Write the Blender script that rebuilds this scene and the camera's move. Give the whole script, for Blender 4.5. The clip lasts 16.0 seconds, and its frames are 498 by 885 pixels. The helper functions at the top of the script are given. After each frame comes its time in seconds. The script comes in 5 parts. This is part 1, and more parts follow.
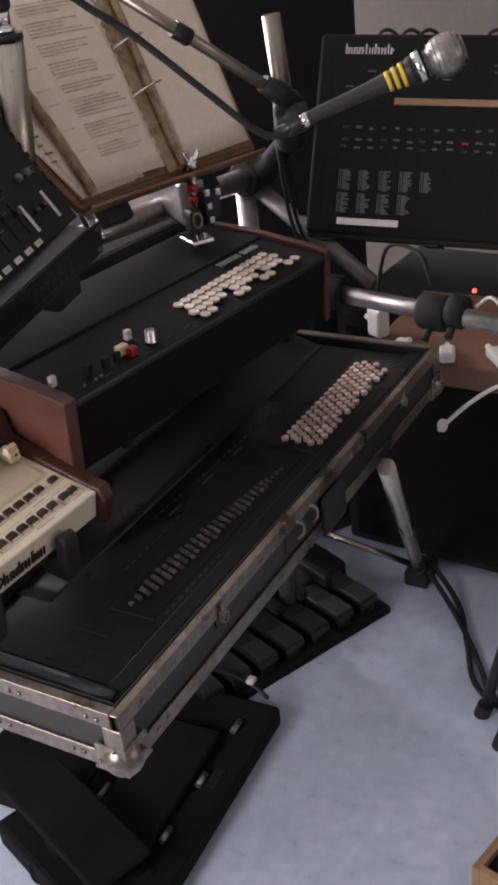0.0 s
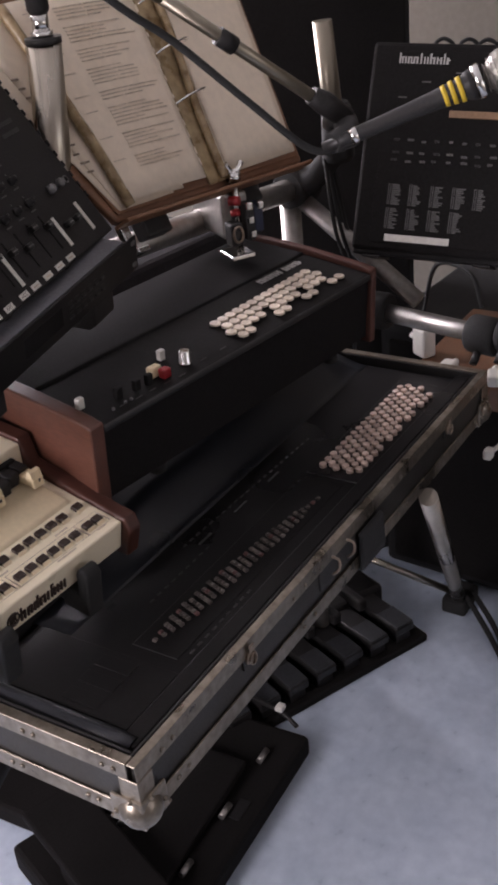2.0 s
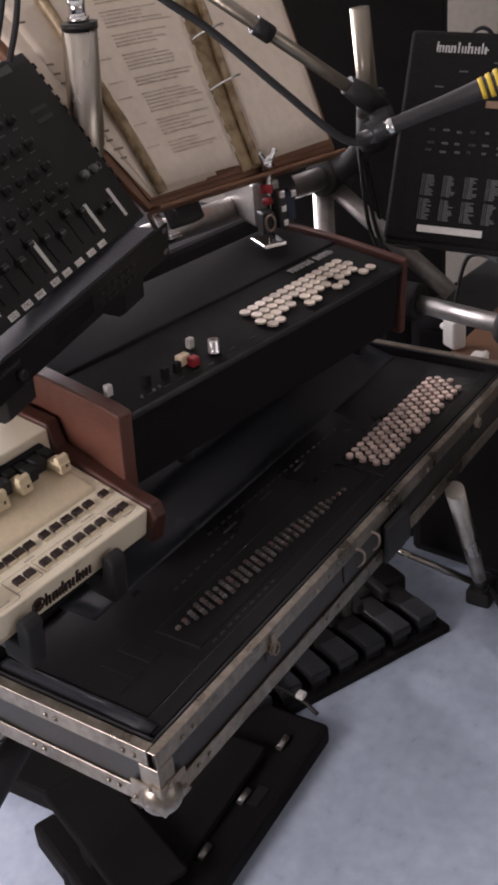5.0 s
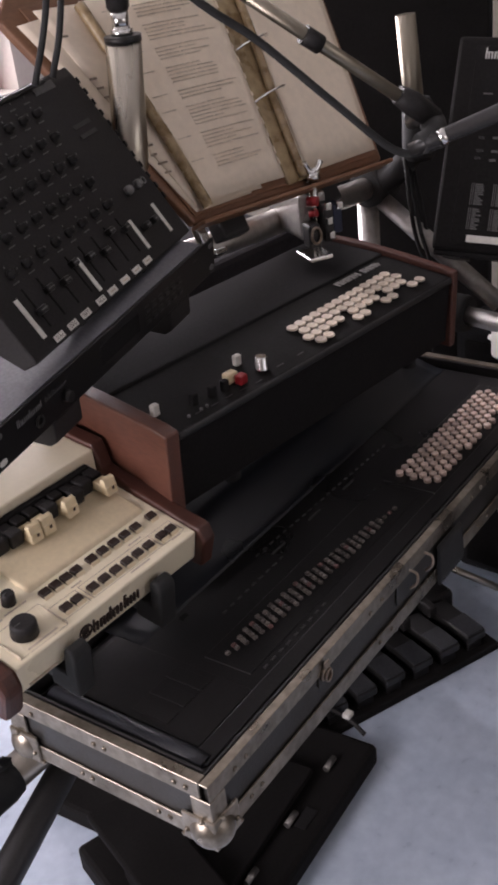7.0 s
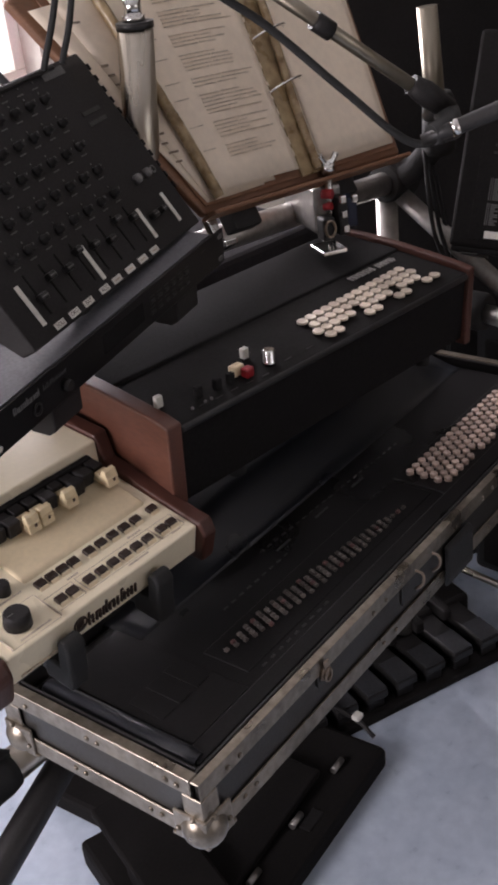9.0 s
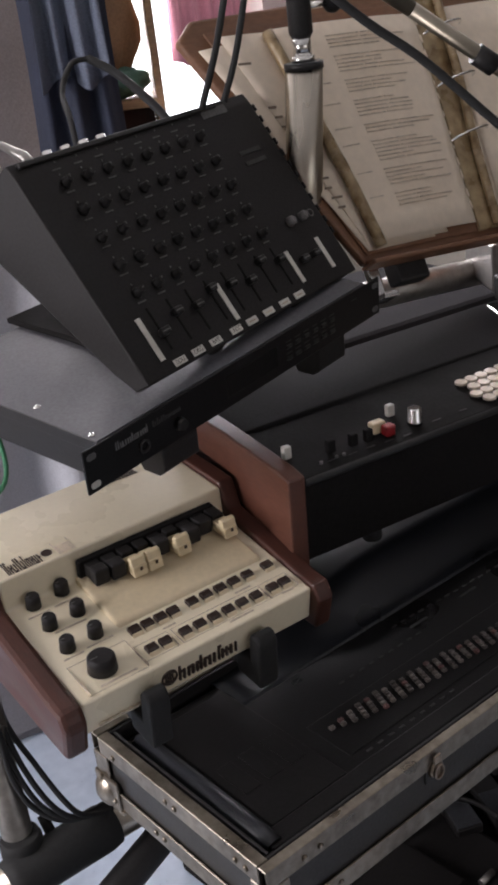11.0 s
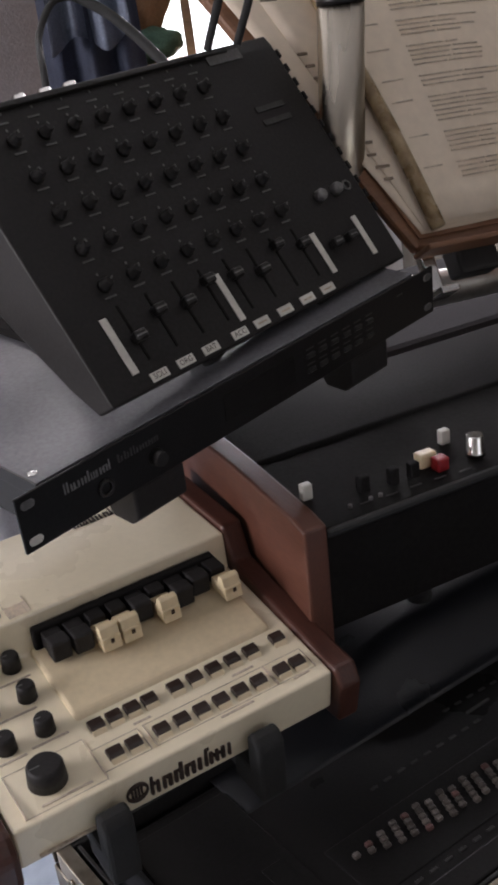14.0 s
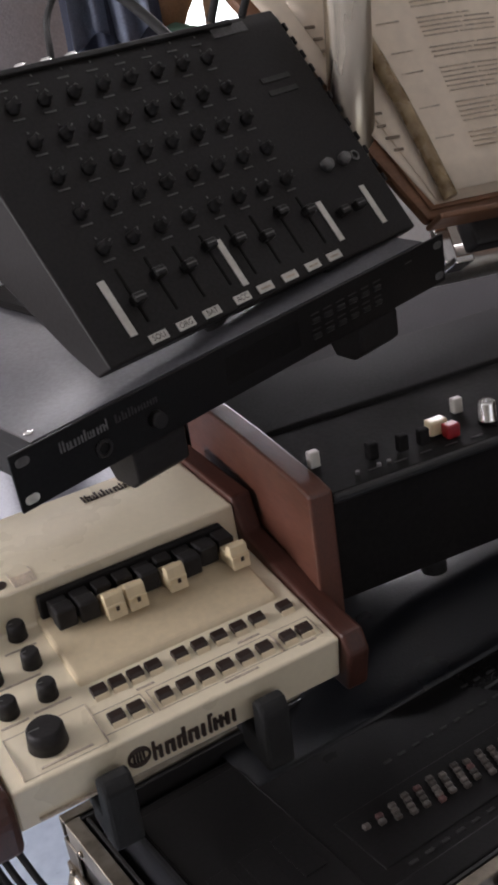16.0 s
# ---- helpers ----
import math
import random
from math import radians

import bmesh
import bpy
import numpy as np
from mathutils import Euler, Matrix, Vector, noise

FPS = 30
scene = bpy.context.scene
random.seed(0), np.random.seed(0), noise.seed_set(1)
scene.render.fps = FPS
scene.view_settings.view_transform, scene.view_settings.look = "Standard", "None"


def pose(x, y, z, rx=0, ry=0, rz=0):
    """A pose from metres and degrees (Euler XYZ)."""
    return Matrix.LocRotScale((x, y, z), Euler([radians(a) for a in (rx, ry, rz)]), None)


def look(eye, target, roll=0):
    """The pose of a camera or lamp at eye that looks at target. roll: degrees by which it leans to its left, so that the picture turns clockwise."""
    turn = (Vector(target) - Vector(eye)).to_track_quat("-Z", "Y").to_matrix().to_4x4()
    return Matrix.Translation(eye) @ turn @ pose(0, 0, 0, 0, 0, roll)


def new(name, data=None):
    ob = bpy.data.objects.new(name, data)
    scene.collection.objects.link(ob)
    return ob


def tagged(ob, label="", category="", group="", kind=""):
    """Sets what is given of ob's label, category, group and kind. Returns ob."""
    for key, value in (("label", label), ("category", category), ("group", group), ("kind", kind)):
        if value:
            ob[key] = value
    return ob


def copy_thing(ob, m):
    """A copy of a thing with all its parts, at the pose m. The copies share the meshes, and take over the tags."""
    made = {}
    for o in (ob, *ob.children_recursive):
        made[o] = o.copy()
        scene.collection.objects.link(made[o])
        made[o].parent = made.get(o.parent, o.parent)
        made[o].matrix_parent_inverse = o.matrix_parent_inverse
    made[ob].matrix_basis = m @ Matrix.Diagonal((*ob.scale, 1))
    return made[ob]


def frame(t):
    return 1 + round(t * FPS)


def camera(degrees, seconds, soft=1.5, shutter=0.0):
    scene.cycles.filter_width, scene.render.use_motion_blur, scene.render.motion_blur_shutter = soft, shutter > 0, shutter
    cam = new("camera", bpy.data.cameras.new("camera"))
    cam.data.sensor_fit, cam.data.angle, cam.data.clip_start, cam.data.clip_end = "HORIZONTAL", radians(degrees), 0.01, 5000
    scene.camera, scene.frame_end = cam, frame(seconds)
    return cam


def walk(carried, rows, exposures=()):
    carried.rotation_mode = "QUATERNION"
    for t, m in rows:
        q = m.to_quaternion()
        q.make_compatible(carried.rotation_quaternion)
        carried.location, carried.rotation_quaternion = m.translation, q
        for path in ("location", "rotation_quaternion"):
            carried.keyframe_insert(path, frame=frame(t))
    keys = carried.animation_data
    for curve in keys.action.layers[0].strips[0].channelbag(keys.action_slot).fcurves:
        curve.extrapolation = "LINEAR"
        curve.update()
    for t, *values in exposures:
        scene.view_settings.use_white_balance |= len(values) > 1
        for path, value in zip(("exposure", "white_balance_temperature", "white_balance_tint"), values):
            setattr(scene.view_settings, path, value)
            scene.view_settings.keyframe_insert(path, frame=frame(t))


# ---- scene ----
cam = camera(26.0, 16.0, soft=3.4)
PATH = [
    (0, (-0.66, -0.617, 1.605), (0.829, 0.308, 0.641), -6.6),
    (0.5, (-0.637, -0.63, 1.609), (0.832, 0.339, 0.659), -5.3),
    (1, (-0.596, -0.632, 1.606), (0.832, 0.421, 0.683), -5.6),
    (1.5, (-0.579, -0.58, 1.598), (0.857, 0.447, 0.658), -6.8),
    (2, (-0.586, -0.579, 1.602), (0.867, 0.407, 0.645), -5.9),
    (2.5, (-0.592, -0.585, 1.605), (0.865, 0.39, 0.642), -5.0),
    (3, (-0.59, -0.587, 1.601), (0.862, 0.387, 0.63), -4.6),
    (3.5, (-0.584, -0.582, 1.599), (0.857, 0.399, 0.62), -4.6),
    (4, (-0.584, -0.579, 1.603), (0.85, 0.41, 0.62), -4.7),
    (6.5, (-0.568, -0.555, 1.612), (0.816, 0.519, 0.647), -6.7),
    (7, (-0.562, -0.542, 1.608), (0.821, 0.536, 0.646), -6.8),
    (7.5, (-0.564, -0.543, 1.606), (0.824, 0.532, 0.647), -6.9),
    (8, (-0.563, -0.547, 1.602), (0.826, 0.524, 0.643), -6.9),
    (10.5, (-0.449, -0.579, 1.551), (0.739, 0.781, 0.692), -6.3),
    (11, (-0.411, -0.595, 1.522), (0.7, 0.868, 0.732), -7.1),
    (11.5, (-0.359, -0.609, 1.48), (0.707, 0.901, 0.716), -8.5),
    (12, (-0.366, -0.599, 1.495), (0.688, 0.908, 0.709), -8.0),
    (12.5, (-0.349, -0.612, 1.482), (0.688, 0.92, 0.72), -8.3),
    (13, (-0.359, -0.619, 1.485), (0.689, 0.913, 0.741), -8.1),
    (13.5, (-0.26, -0.485, 1.463), (0.751, 1.054, 0.682), -7.8),
    (14, (-0.204, -0.433, 1.442), (0.784, 1.121, 0.663), -8.2),
    (14.5, (-0.201, -0.438, 1.446), (0.79, 1.119, 0.677), -8.2),
    (15, (-0.191, -0.448, 1.421), (0.786, 1.128, 0.671), -9.0),
    (15.5, (-0.18, -0.463, 1.384), (0.766, 1.15, 0.673), -10.1),
    (16, (-0.182, -0.461, 1.39), (0.738, 1.16, 0.664), -10.0),
]
walk(cam, [(t, look(eye, target, roll)) for t, eye, target, roll in PATH], [(0, 0.06, 6600, 17), (6.5, 0.12, 6600, 16), (8.5, 0.12, 6600, 15), (10.4, -0.22, 6550, 11), (11.3, -0.04, 6500, 10), (12.5, 0.02, 6500, 10), (14.5, -0.12, 6500, 10), (16, -0.06, 6500, 10)])

# ---- world and light ----
world = bpy.data.worlds.new("sky")
scene.world = world
world.use_nodes = True
wn = world.node_tree
sky = wn.nodes.new("ShaderNodeTexSky")
sky.sky_type, sky.sun_disc = "NISHITA", False
sky.sun_elevation, sky.sun_rotation = radians(35), radians(20)
wn.links.new(sky.outputs[0], wn.nodes["Background"].inputs[0])
wn.nodes["Background"].inputs[1].default_value = 0.12
scene.view_settings.exposure = 0.0


def area_lamp(name, m, sx, sy, watts, colour):
    """Daylight that enters through a window's opening."""
    data = bpy.data.lights.new(name, "AREA")
    data.shape, data.size, data.size_y, data.energy, data.color = "RECTANGLE", sx, sy, watts, colour
    ob = new(name, data)
    ob.matrix_world = m
    return ob


area_lamp("window_light", look((1.35, 2.36, 1.77), (0.75, 0.3, 0.85)), 1.5, 1.2, 126.0, (0.99, 0.94, 1.0))
area_lamp("window_light", look((-1.75, 0.9, 1.55), (0.2, 0.5, 0.2)), 1.1, 1.0, 46.0, (1.0, 0.94, 0.98))
area_lamp("window_light", look((0.6, -2.56, 1.65), (0.9, 0.3, 0.6)), 1.5, 1.0, 4.5, (1.0, 0.85, 0.78))


# ---- materials ----
def material(name, colour, rough=0.5, metal=0.0, vary=0.25, scale=8.0, fine=120.0, bump=0.1, spec=0.5, second=None, coat=0.0, stretch=(1, 1, 1), rough_vary=0.15, vary_each=0.0):
    """A surface with broad stains, fine grain, uneven gloss and relief."""
    m = bpy.data.materials.new(name)
    m.use_nodes = True
    t = m.node_tree
    n, ln = t.nodes, t.links
    b = n["Principled BSDF"]
    tc = n.new("ShaderNodeTexCoord")
    mp = n.new("ShaderNodeMapping")
    mp.inputs["Scale"].default_value = stretch
    ln.new(tc.outputs["Object"], mp.inputs[0])
    big = n.new("ShaderNodeTexNoise")
    big.inputs["Scale"].default_value, big.inputs["Detail"].default_value = scale, 5
    small = n.new("ShaderNodeTexNoise")
    small.inputs["Scale"].default_value, small.inputs["Detail"].default_value = fine, 3
    ln.new(mp.outputs[0], big.inputs[0])
    ln.new(mp.outputs[0], small.inputs[0])
    add = n.new("ShaderNodeMath")
    add.operation = "MULTIPLY_ADD"
    ln.new(small.outputs[0], add.inputs[0])
    add.inputs[1].default_value = 0.45
    mul = n.new("ShaderNodeMath")
    mul.operation = "MULTIPLY"
    ln.new(big.outputs[0], mul.inputs[0])
    mul.inputs[1].default_value = 0.55
    ln.new(mul.outputs[0], add.inputs[2])
    ramp = n.new("ShaderNodeValToRGB")
    lo = second or tuple(c * (1 - vary) for c in colour)
    hi = colour if second else tuple(min(1, c * (1 + vary)) for c in colour)
    ramp.color_ramp.elements[0].position, ramp.color_ramp.elements[0].color = 0.36, (*lo, 1)
    ramp.color_ramp.elements[1].position, ramp.color_ramp.elements[1].color = 0.64, (*hi, 1)
    ln.new(add.outputs[0], ramp.inputs[0])
    out = ramp.outputs[0]
    if vary_each:
        info = n.new("ShaderNodeObjectInfo")
        mr = n.new("ShaderNodeMapRange")
        mr.inputs["To Min"].default_value, mr.inputs["To Max"].default_value = 1 - vary_each, 1 + vary_each * 0.4
        ln.new(info.outputs["Random"], mr.inputs[0])
        hsv = n.new("ShaderNodeHueSaturation")
        ln.new(mr.outputs[0], hsv.inputs["Value"])
        ln.new(out, hsv.inputs["Color"])
        out = hsv.outputs[0]
    ln.new(out, b.inputs["Base Color"])
    rr = n.new("ShaderNodeMapRange")
    rr.inputs["From Min"].default_value, rr.inputs["From Max"].default_value = 0.3, 0.7
    rr.inputs["To Min"].default_value, rr.inputs["To Max"].default_value = max(0.03, rough - rough_vary), min(1, rough + rough_vary)
    ln.new(big.outputs[0], rr.inputs[0])
    ln.new(rr.outputs[0], b.inputs["Roughness"])
    b.inputs["Metallic"].default_value = metal
    b.inputs["Specular IOR Level"].default_value = spec
    b.inputs["Coat Weight"].default_value = coat
    if bump:
        bp = n.new("ShaderNodeBump")
        bp.inputs["Strength"].default_value, bp.inputs["Distance"].default_value = bump, 0.002
        ln.new(small.outputs[0], bp.inputs["Height"])
        ln.new(bp.outputs[0], b.inputs["Normal"])
    return m


BLACK = material("black_plastic", (0.022, 0.0205, 0.0205), 0.5, fine=300, bump=0.08, spec=0.2)
BLACK_DEEP = material("black_matt", (0.0135, 0.0125, 0.0123), 0.7, fine=200, bump=0.1, spec=0.07)
BLACK_SATIN = material("black_satin_metal", (0.018, 0.017, 0.017), 0.42, vary=0.3, fine=250, bump=0.05, scale=5, spec=0.4)
LID_GREY = material("dark_grey_lid", (0.023, 0.022, 0.0225), 0.8, spec=0.04, rough_vary=0.08, vary=0.25, scale=6, fine=400, bump=0.06)
RACK_TOP = material("rack_lid_steel", (0.1, 0.1, 0.109), 0.42, spec=0.35, vary=0.3, scale=7, fine=300, bump=0.04)
RUBBER = material("black_rubber", (0.018, 0.018, 0.018), 0.8, fine=180, bump=0.15)
LEATHERETTE = material("black_leatherette", (0.0145, 0.0158, 0.0195), 0.32, vary=0.15, fine=420, bump=0.12, scale=8, spec=0.6, rough_vary=0.06)
ORGAN_BLACK = material("worn_organ_black", (0.0125, 0.0118, 0.012), 0.32, vary=0.25, scale=7, fine=320, bump=0.05, spec=0.14, rough_vary=0.08)
PANEL = material("case_laminate", (0.03, 0.0275, 0.024), 0.45, vary=0.35, scale=9, fine=260, bump=0.12)
ALU = material("worn_aluminium", (0.38, 0.335, 0.275), 0.36, metal=0.85, vary=0.3, scale=14, fine=90, bump=0.1, second=(0.18, 0.152, 0.12))
TUBE = material("silver_tube", (0.5, 0.455, 0.385), 0.36, metal=1.0, vary=0.12, scale=6, fine=60, bump=0.05, stretch=(1, 1, 0.2))
GREY_TUBE = material("grey_tube", (0.34, 0.325, 0.305), 0.42, metal=0.8, vary=0.2, scale=6, fine=90, bump=0.05)
BRASSY = material("dull_nickel_tube", (0.3, 0.265, 0.21), 0.42, metal=0.9, vary=0.15, scale=6, fine=60, bump=0.05, stretch=(1, 1, 0.2))
BLOCK_GREY = material("dark_block_grey", (0.02, 0.019, 0.02), 0.95, vary=0.3, scale=6, fine=300, bump=0.3, spec=0.02)
FADED_INK = material("faded_ink", (0.24, 0.19, 0.14), 0.7, vary=0.3, scale=60, fine=300, bump=0)
CHROME = material("chrome", (0.75, 0.74, 0.72), 0.16, metal=1.0, vary=0.1, scale=20, fine=60, bump=0.03, rough_vary=0.08)
WOOD = material("mahogany", (0.125, 0.046, 0.028), 0.42, vary=0.3, scale=5, fine=60, bump=0.05, stretch=(9, 1.2, 4), second=(0.08, 0.03, 0.019))
TARNISH = material("tarnished_brass", (0.3, 0.24, 0.19), 0.4, metal=0.85, vary=0.35, scale=40, fine=200, bump=0.1)
# greyish pedal tops, with their grey-blue sheen put into the colour
PAD_GREY = material("sheen_pedal_top", (0.04, 0.042, 0.047), 0.5, vary=0.35, scale=18, fine=200, bump=0.1)
DIM_LIST = material("dim_list_print", (0.085, 0.083, 0.08), 0.6, vary=0.3, scale=40, fine=300, bump=0)
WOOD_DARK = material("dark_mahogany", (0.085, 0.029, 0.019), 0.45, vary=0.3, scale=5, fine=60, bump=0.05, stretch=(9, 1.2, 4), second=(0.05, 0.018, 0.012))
WOOD_PALE = material("pale_wood", (0.36, 0.22, 0.12), 0.6, vary=0.3, scale=9, fine=60, bump=0.12, stretch=(1, 10, 10))
BOARD = material("brown_board", (0.19, 0.092, 0.05), 0.5, vary=0.2, scale=6, fine=60, bump=0.06, stretch=(1.5, 5, 5))
CREAM = material("cream_paint", (0.86, 0.765, 0.565), 0.3, vary=0.035, scale=7, fine=160, bump=0.03, spec=0.75)
CREAM_PLATE = material("cream_tray", (0.72, 0.6, 0.4), 0.38, vary=0.07, scale=9, fine=160, bump=0.03)
IVORY = material("ivory_key", (0.75, 0.62, 0.4), 0.35, vary=0.08, scale=30, fine=120, bump=0.03)
INK = material("dark_ink", (0.035, 0.02, 0.014), 0.6, vary=0.3, fine=300, bump=0)
INK_PALE = material("faded_print", (0.5, 0.42, 0.33), 0.8, vary=0.4, scale=60, fine=400, bump=0)
GREY_PRINT = material("grey_print", (0.14, 0.137, 0.135), 0.6, vary=0.3, scale=40, fine=300, bump=0)
SILVER_PRINT = material("silver_print", (0.42, 0.41, 0.39), 0.45, vary=0.15, fine=300, bump=0)
DARK_PRINT = material("dim_print", (0.032, 0.03, 0.03), 0.6, vary=0.3, fine=300, bump=0)
WORN_PRINT = material("worn_print", (0.022, 0.021, 0.021), 0.6, vary=0.4, scale=60, fine=300, bump=0)
LEGEND = material("mixer_legend", (0.1, 0.098, 0.096), 0.6, vary=0.4, scale=60, fine=300, bump=0)
PAPER = material("aged_paper", (0.76, 0.65, 0.52), 0.75, vary=0.07, scale=5, fine=90, bump=0.05)
PAPER_WHITE = material("paper_white", (0.78, 0.76, 0.7), 0.75, vary=0.06, scale=5, fine=90, bump=0.05)
SLEEVE = material("yellowed_sleeve", (0.4, 0.3, 0.17), 0.3, vary=0.4, scale=22, fine=80, bump=0.1, second=(0.17, 0.11, 0.055))
TAPE = material("white_tape", (0.62, 0.6, 0.55), 0.6, vary=0.12, scale=40, fine=200, bump=0.05)
PEARL = material("button_pearl", (0.8, 0.69, 0.57), 0.25, vary=0.1, scale=40, fine=200, bump=0.02, vary_each=0.25)
PEARL_DIM = material("button_worn", (0.5, 0.38, 0.32), 0.35, vary=0.25, scale=60, fine=200, bump=0.03, vary_each=0.4)
BTN_BROWN = material("key_cap_dark", (0.035, 0.022, 0.017), 0.4, vary=0.2, fine=200, bump=0.03)
WHITE_P = material("white_plastic", (0.72, 0.7, 0.64), 0.4, vary=0.08, fine=100, bump=0.03)
RED_P = material("red_plastic", (0.3, 0.015, 0.02), 0.35, vary=0.15, fine=100, bump=0.03)
YELLOW = material("yellow_tape", (0.62, 0.43, 0.03), 0.5, vary=0.15, fine=100, bump=0.05)
GREEN_P = material("green_wire", (0.05, 0.2, 0.1), 0.5, fine=100, bump=0.03)
FLOOR = material("blue_vinyl", (0.66, 0.75, 0.88), 0.4, vary=0.12, scale=34, fine=9, bump=0.04, second=(0.52, 0.61, 0.74))
WALL = material("plaster", (0.4, 0.375, 0.34), 0.85, vary=0.06, scale=2.2, fine=60, bump=0.15)
# plaster of the east wall, colour darkened to hold that wall's shade
WALL_SHADED = material("shaded_plaster", (0.125, 0.112, 0.093), 0.9, vary=0.08, scale=2.2, fine=60, bump=0.15, spec=0.1)
CEIL = material("ceiling_paint", (0.72, 0.71, 0.69), 0.9, vary=0.04, scale=3, fine=60, bump=0.1)
MESH = material("mic_grille", (0.3, 0.285, 0.26), 0.35, metal=0.9, vary=0.2, fine=200, bump=0.2)
GREY_CLOTH = material("grey_cloth", (0.2, 0.19, 0.2), 0.9, vary=0.2, scale=5, fine=300, bump=0.3)
PALE_CLOTH = material("pale_grey_cloth", (0.52, 0.52, 0.55), 0.85, vary=0.15, scale=5, fine=300, bump=0.3)
NAVY = material("navy_cloth", (0.03, 0.036, 0.06), 0.9, vary=0.3, scale=6, fine=300, bump=0.3)
DENIM = material("denim_cloth", (0.13, 0.15, 0.2), 0.9, vary=0.3, scale=6, fine=300, bump=0.3)
PINK = material("pink_cloth", (0.42, 0.17, 0.21), 0.9, vary=0.3, scale=11, fine=250, bump=0.3, stretch=(6, 1, 0.6))
TEAL = material("green_cloth", (0.1, 0.2, 0.16), 0.85, vary=0.3, scale=8, fine=250, bump=0.3)
TAN = material("tan_cardboard", (0.28, 0.17, 0.1), 0.8, vary=0.2, scale=8, fine=200, bump=0.1)
SPEAKER_CLOTH = material("speaker_carpet", (0.01, 0.01, 0.011), 0.95, vary=0.3, fine=400, bump=0.4)


def glow(name, colour, strength):
    m = bpy.data.materials.new(name)
    m.use_nodes = True
    b = m.node_tree.nodes["Principled BSDF"]
    b.inputs["Base Color"].default_value = (*colour, 1)
    b.inputs["Emission Color"].default_value = (*colour, 1)
    b.inputs["Emission Strength"].default_value = strength
    return m


LED_RED = glow("red_led", (1.0, 0.06, 0.05), 4.0)
DAY = glow("overcast_daylight", (0.92, 0.96, 1.0), 3.0)


# ---- building helpers ----
def bevel(bm, geom, width, seg=2):
    if width:
        bmesh.ops.bevel(bm, geom=geom, offset=width, segments=seg, affect="EDGES", profile=0.5, clamp_overlap=True)


def box(bm, x0, x1, y0, y1, z0, z1, r=0.0, m=None, seg=2):
    """A box with rounded edges, added to bm."""
    mat = Matrix.LocRotScale(((x0 + x1) / 2, (y0 + y1) / 2, (z0 + z1) / 2), None, (abs(x1 - x0), abs(y1 - y0), abs(z1 - z0)))
    g = bmesh.ops.create_cube(bm, size=1, matrix=mat)
    vs = g["verts"]
    if r:
        es = list({e for v in vs for e in v.link_edges})
        out = bmesh.ops.bevel(bm, geom=es, offset=r, segments=seg, affect="EDGES", profile=0.5, clamp_overlap=True)
        vs = list({v for f in out["faces"] for v in f.verts} | {v for v in vs if v.is_valid})
    if m:
        bmesh.ops.transform(bm, matrix=m, verts=vs)
    return bm


def prism(bm, profile, x0, x1, r=0.0, m=None):
    """A side profile of (y, z) pairs drawn out from x0 to x1."""
    a = [bm.verts.new((x0, y, z)) for y, z in profile]
    b = [bm.verts.new((x1, y, z)) for y, z in profile]
    k = len(profile)
    faces = [bm.faces.new(a[::-1]), bm.faces.new(b)]
    for i in range(k):
        faces.append(bm.faces.new((a[i], a[(i + 1) % k], b[(i + 1) % k], b[i])))
    bmesh.ops.recalc_face_normals(bm, faces=faces)
    vs = a + b
    if r:
        es = list({e for v in vs for e in v.link_edges})
        out = bmesh.ops.bevel(bm, geom=es, offset=r, segments=2, affect="EDGES", profile=0.5, clamp_overlap=True)
        vs = list({v for f in out["faces"] for v in f.verts} | {v for v in vs if v.is_valid})
    if m:
        bmesh.ops.transform(bm, matrix=m, verts=vs)
    return bm


def sweep(bm, pts, r, seg=10, caps=True, closed=False):
    """A round bar along the points; r is a radius or a list of radii."""
    pts = [Vector(p) for p in pts]
    k = len(pts)
    rs = r if isinstance(r, (list, tuple)) else [r] * k
    rings, up = [], None
    for i, p in enumerate(pts):
        a = pts[i - 1] if i or closed else p
        b = pts[(i + 1) % k] if i < k - 1 or closed else p
        d = (b - a).normalized() if (b - a).length > 1e-9 else Vector((0, 0, 1))
        if up is None:
            up = d.orthogonal().normalized()
        up = (up - d * up.dot(d))
        up = up.normalized() if up.length > 1e-6 else d.orthogonal().normalized()
        side = d.cross(up)
        rings.append([bm.verts.new(p + (up * math.cos(q) + side * math.sin(q)) * rs[i]) for q in (2 * math.pi * j / seg for j in range(seg))])
    span = k if closed else k - 1
    for i in range(span):
        a, b = rings[i], rings[(i + 1) % k]
        for j in range(seg):
            f = bm.faces.new((a[j], a[(j + 1) % seg], b[(j + 1) % seg], b[j]))
            f.smooth = True
    if caps and not closed:
        bm.faces.new(rings[0][::-1])
        bm.faces.new(rings[-1])
    return bm


def curve_points(pts, n=8):
    """A smooth line through the points."""
    p = [Vector(q) for q in pts]
    p = [p[0] * 2 - p[1]] + p + [p[-1] * 2 - p[-2]]
    out = []
    for i in range(1, len(p) - 2):
        for j in range(n):
            t = j / n
            a, b, c, d = p[i - 1], p[i], p[i + 1], p[i + 2]
            out.append(0.5 * (2 * b + (c - a) * t + (2 * a - 5 * b + 4 * c - d) * t * t + (3 * b - a - 3 * c + d) * t ** 3))
    return out + [p[-2]]


def ball(bm, c, r, seg=20, rings=12, squash=(1, 1, 1)):
    g = bmesh.ops.create_uvsphere(bm, u_segments=seg, v_segments=rings, radius=r)
    for v in g["verts"]:
        v.co = Vector((v.co.x * squash[0], v.co.y * squash[1], v.co.z * squash[2])) + Vector(c)
    for f in bm.faces:
        f.smooth = True
    return bm


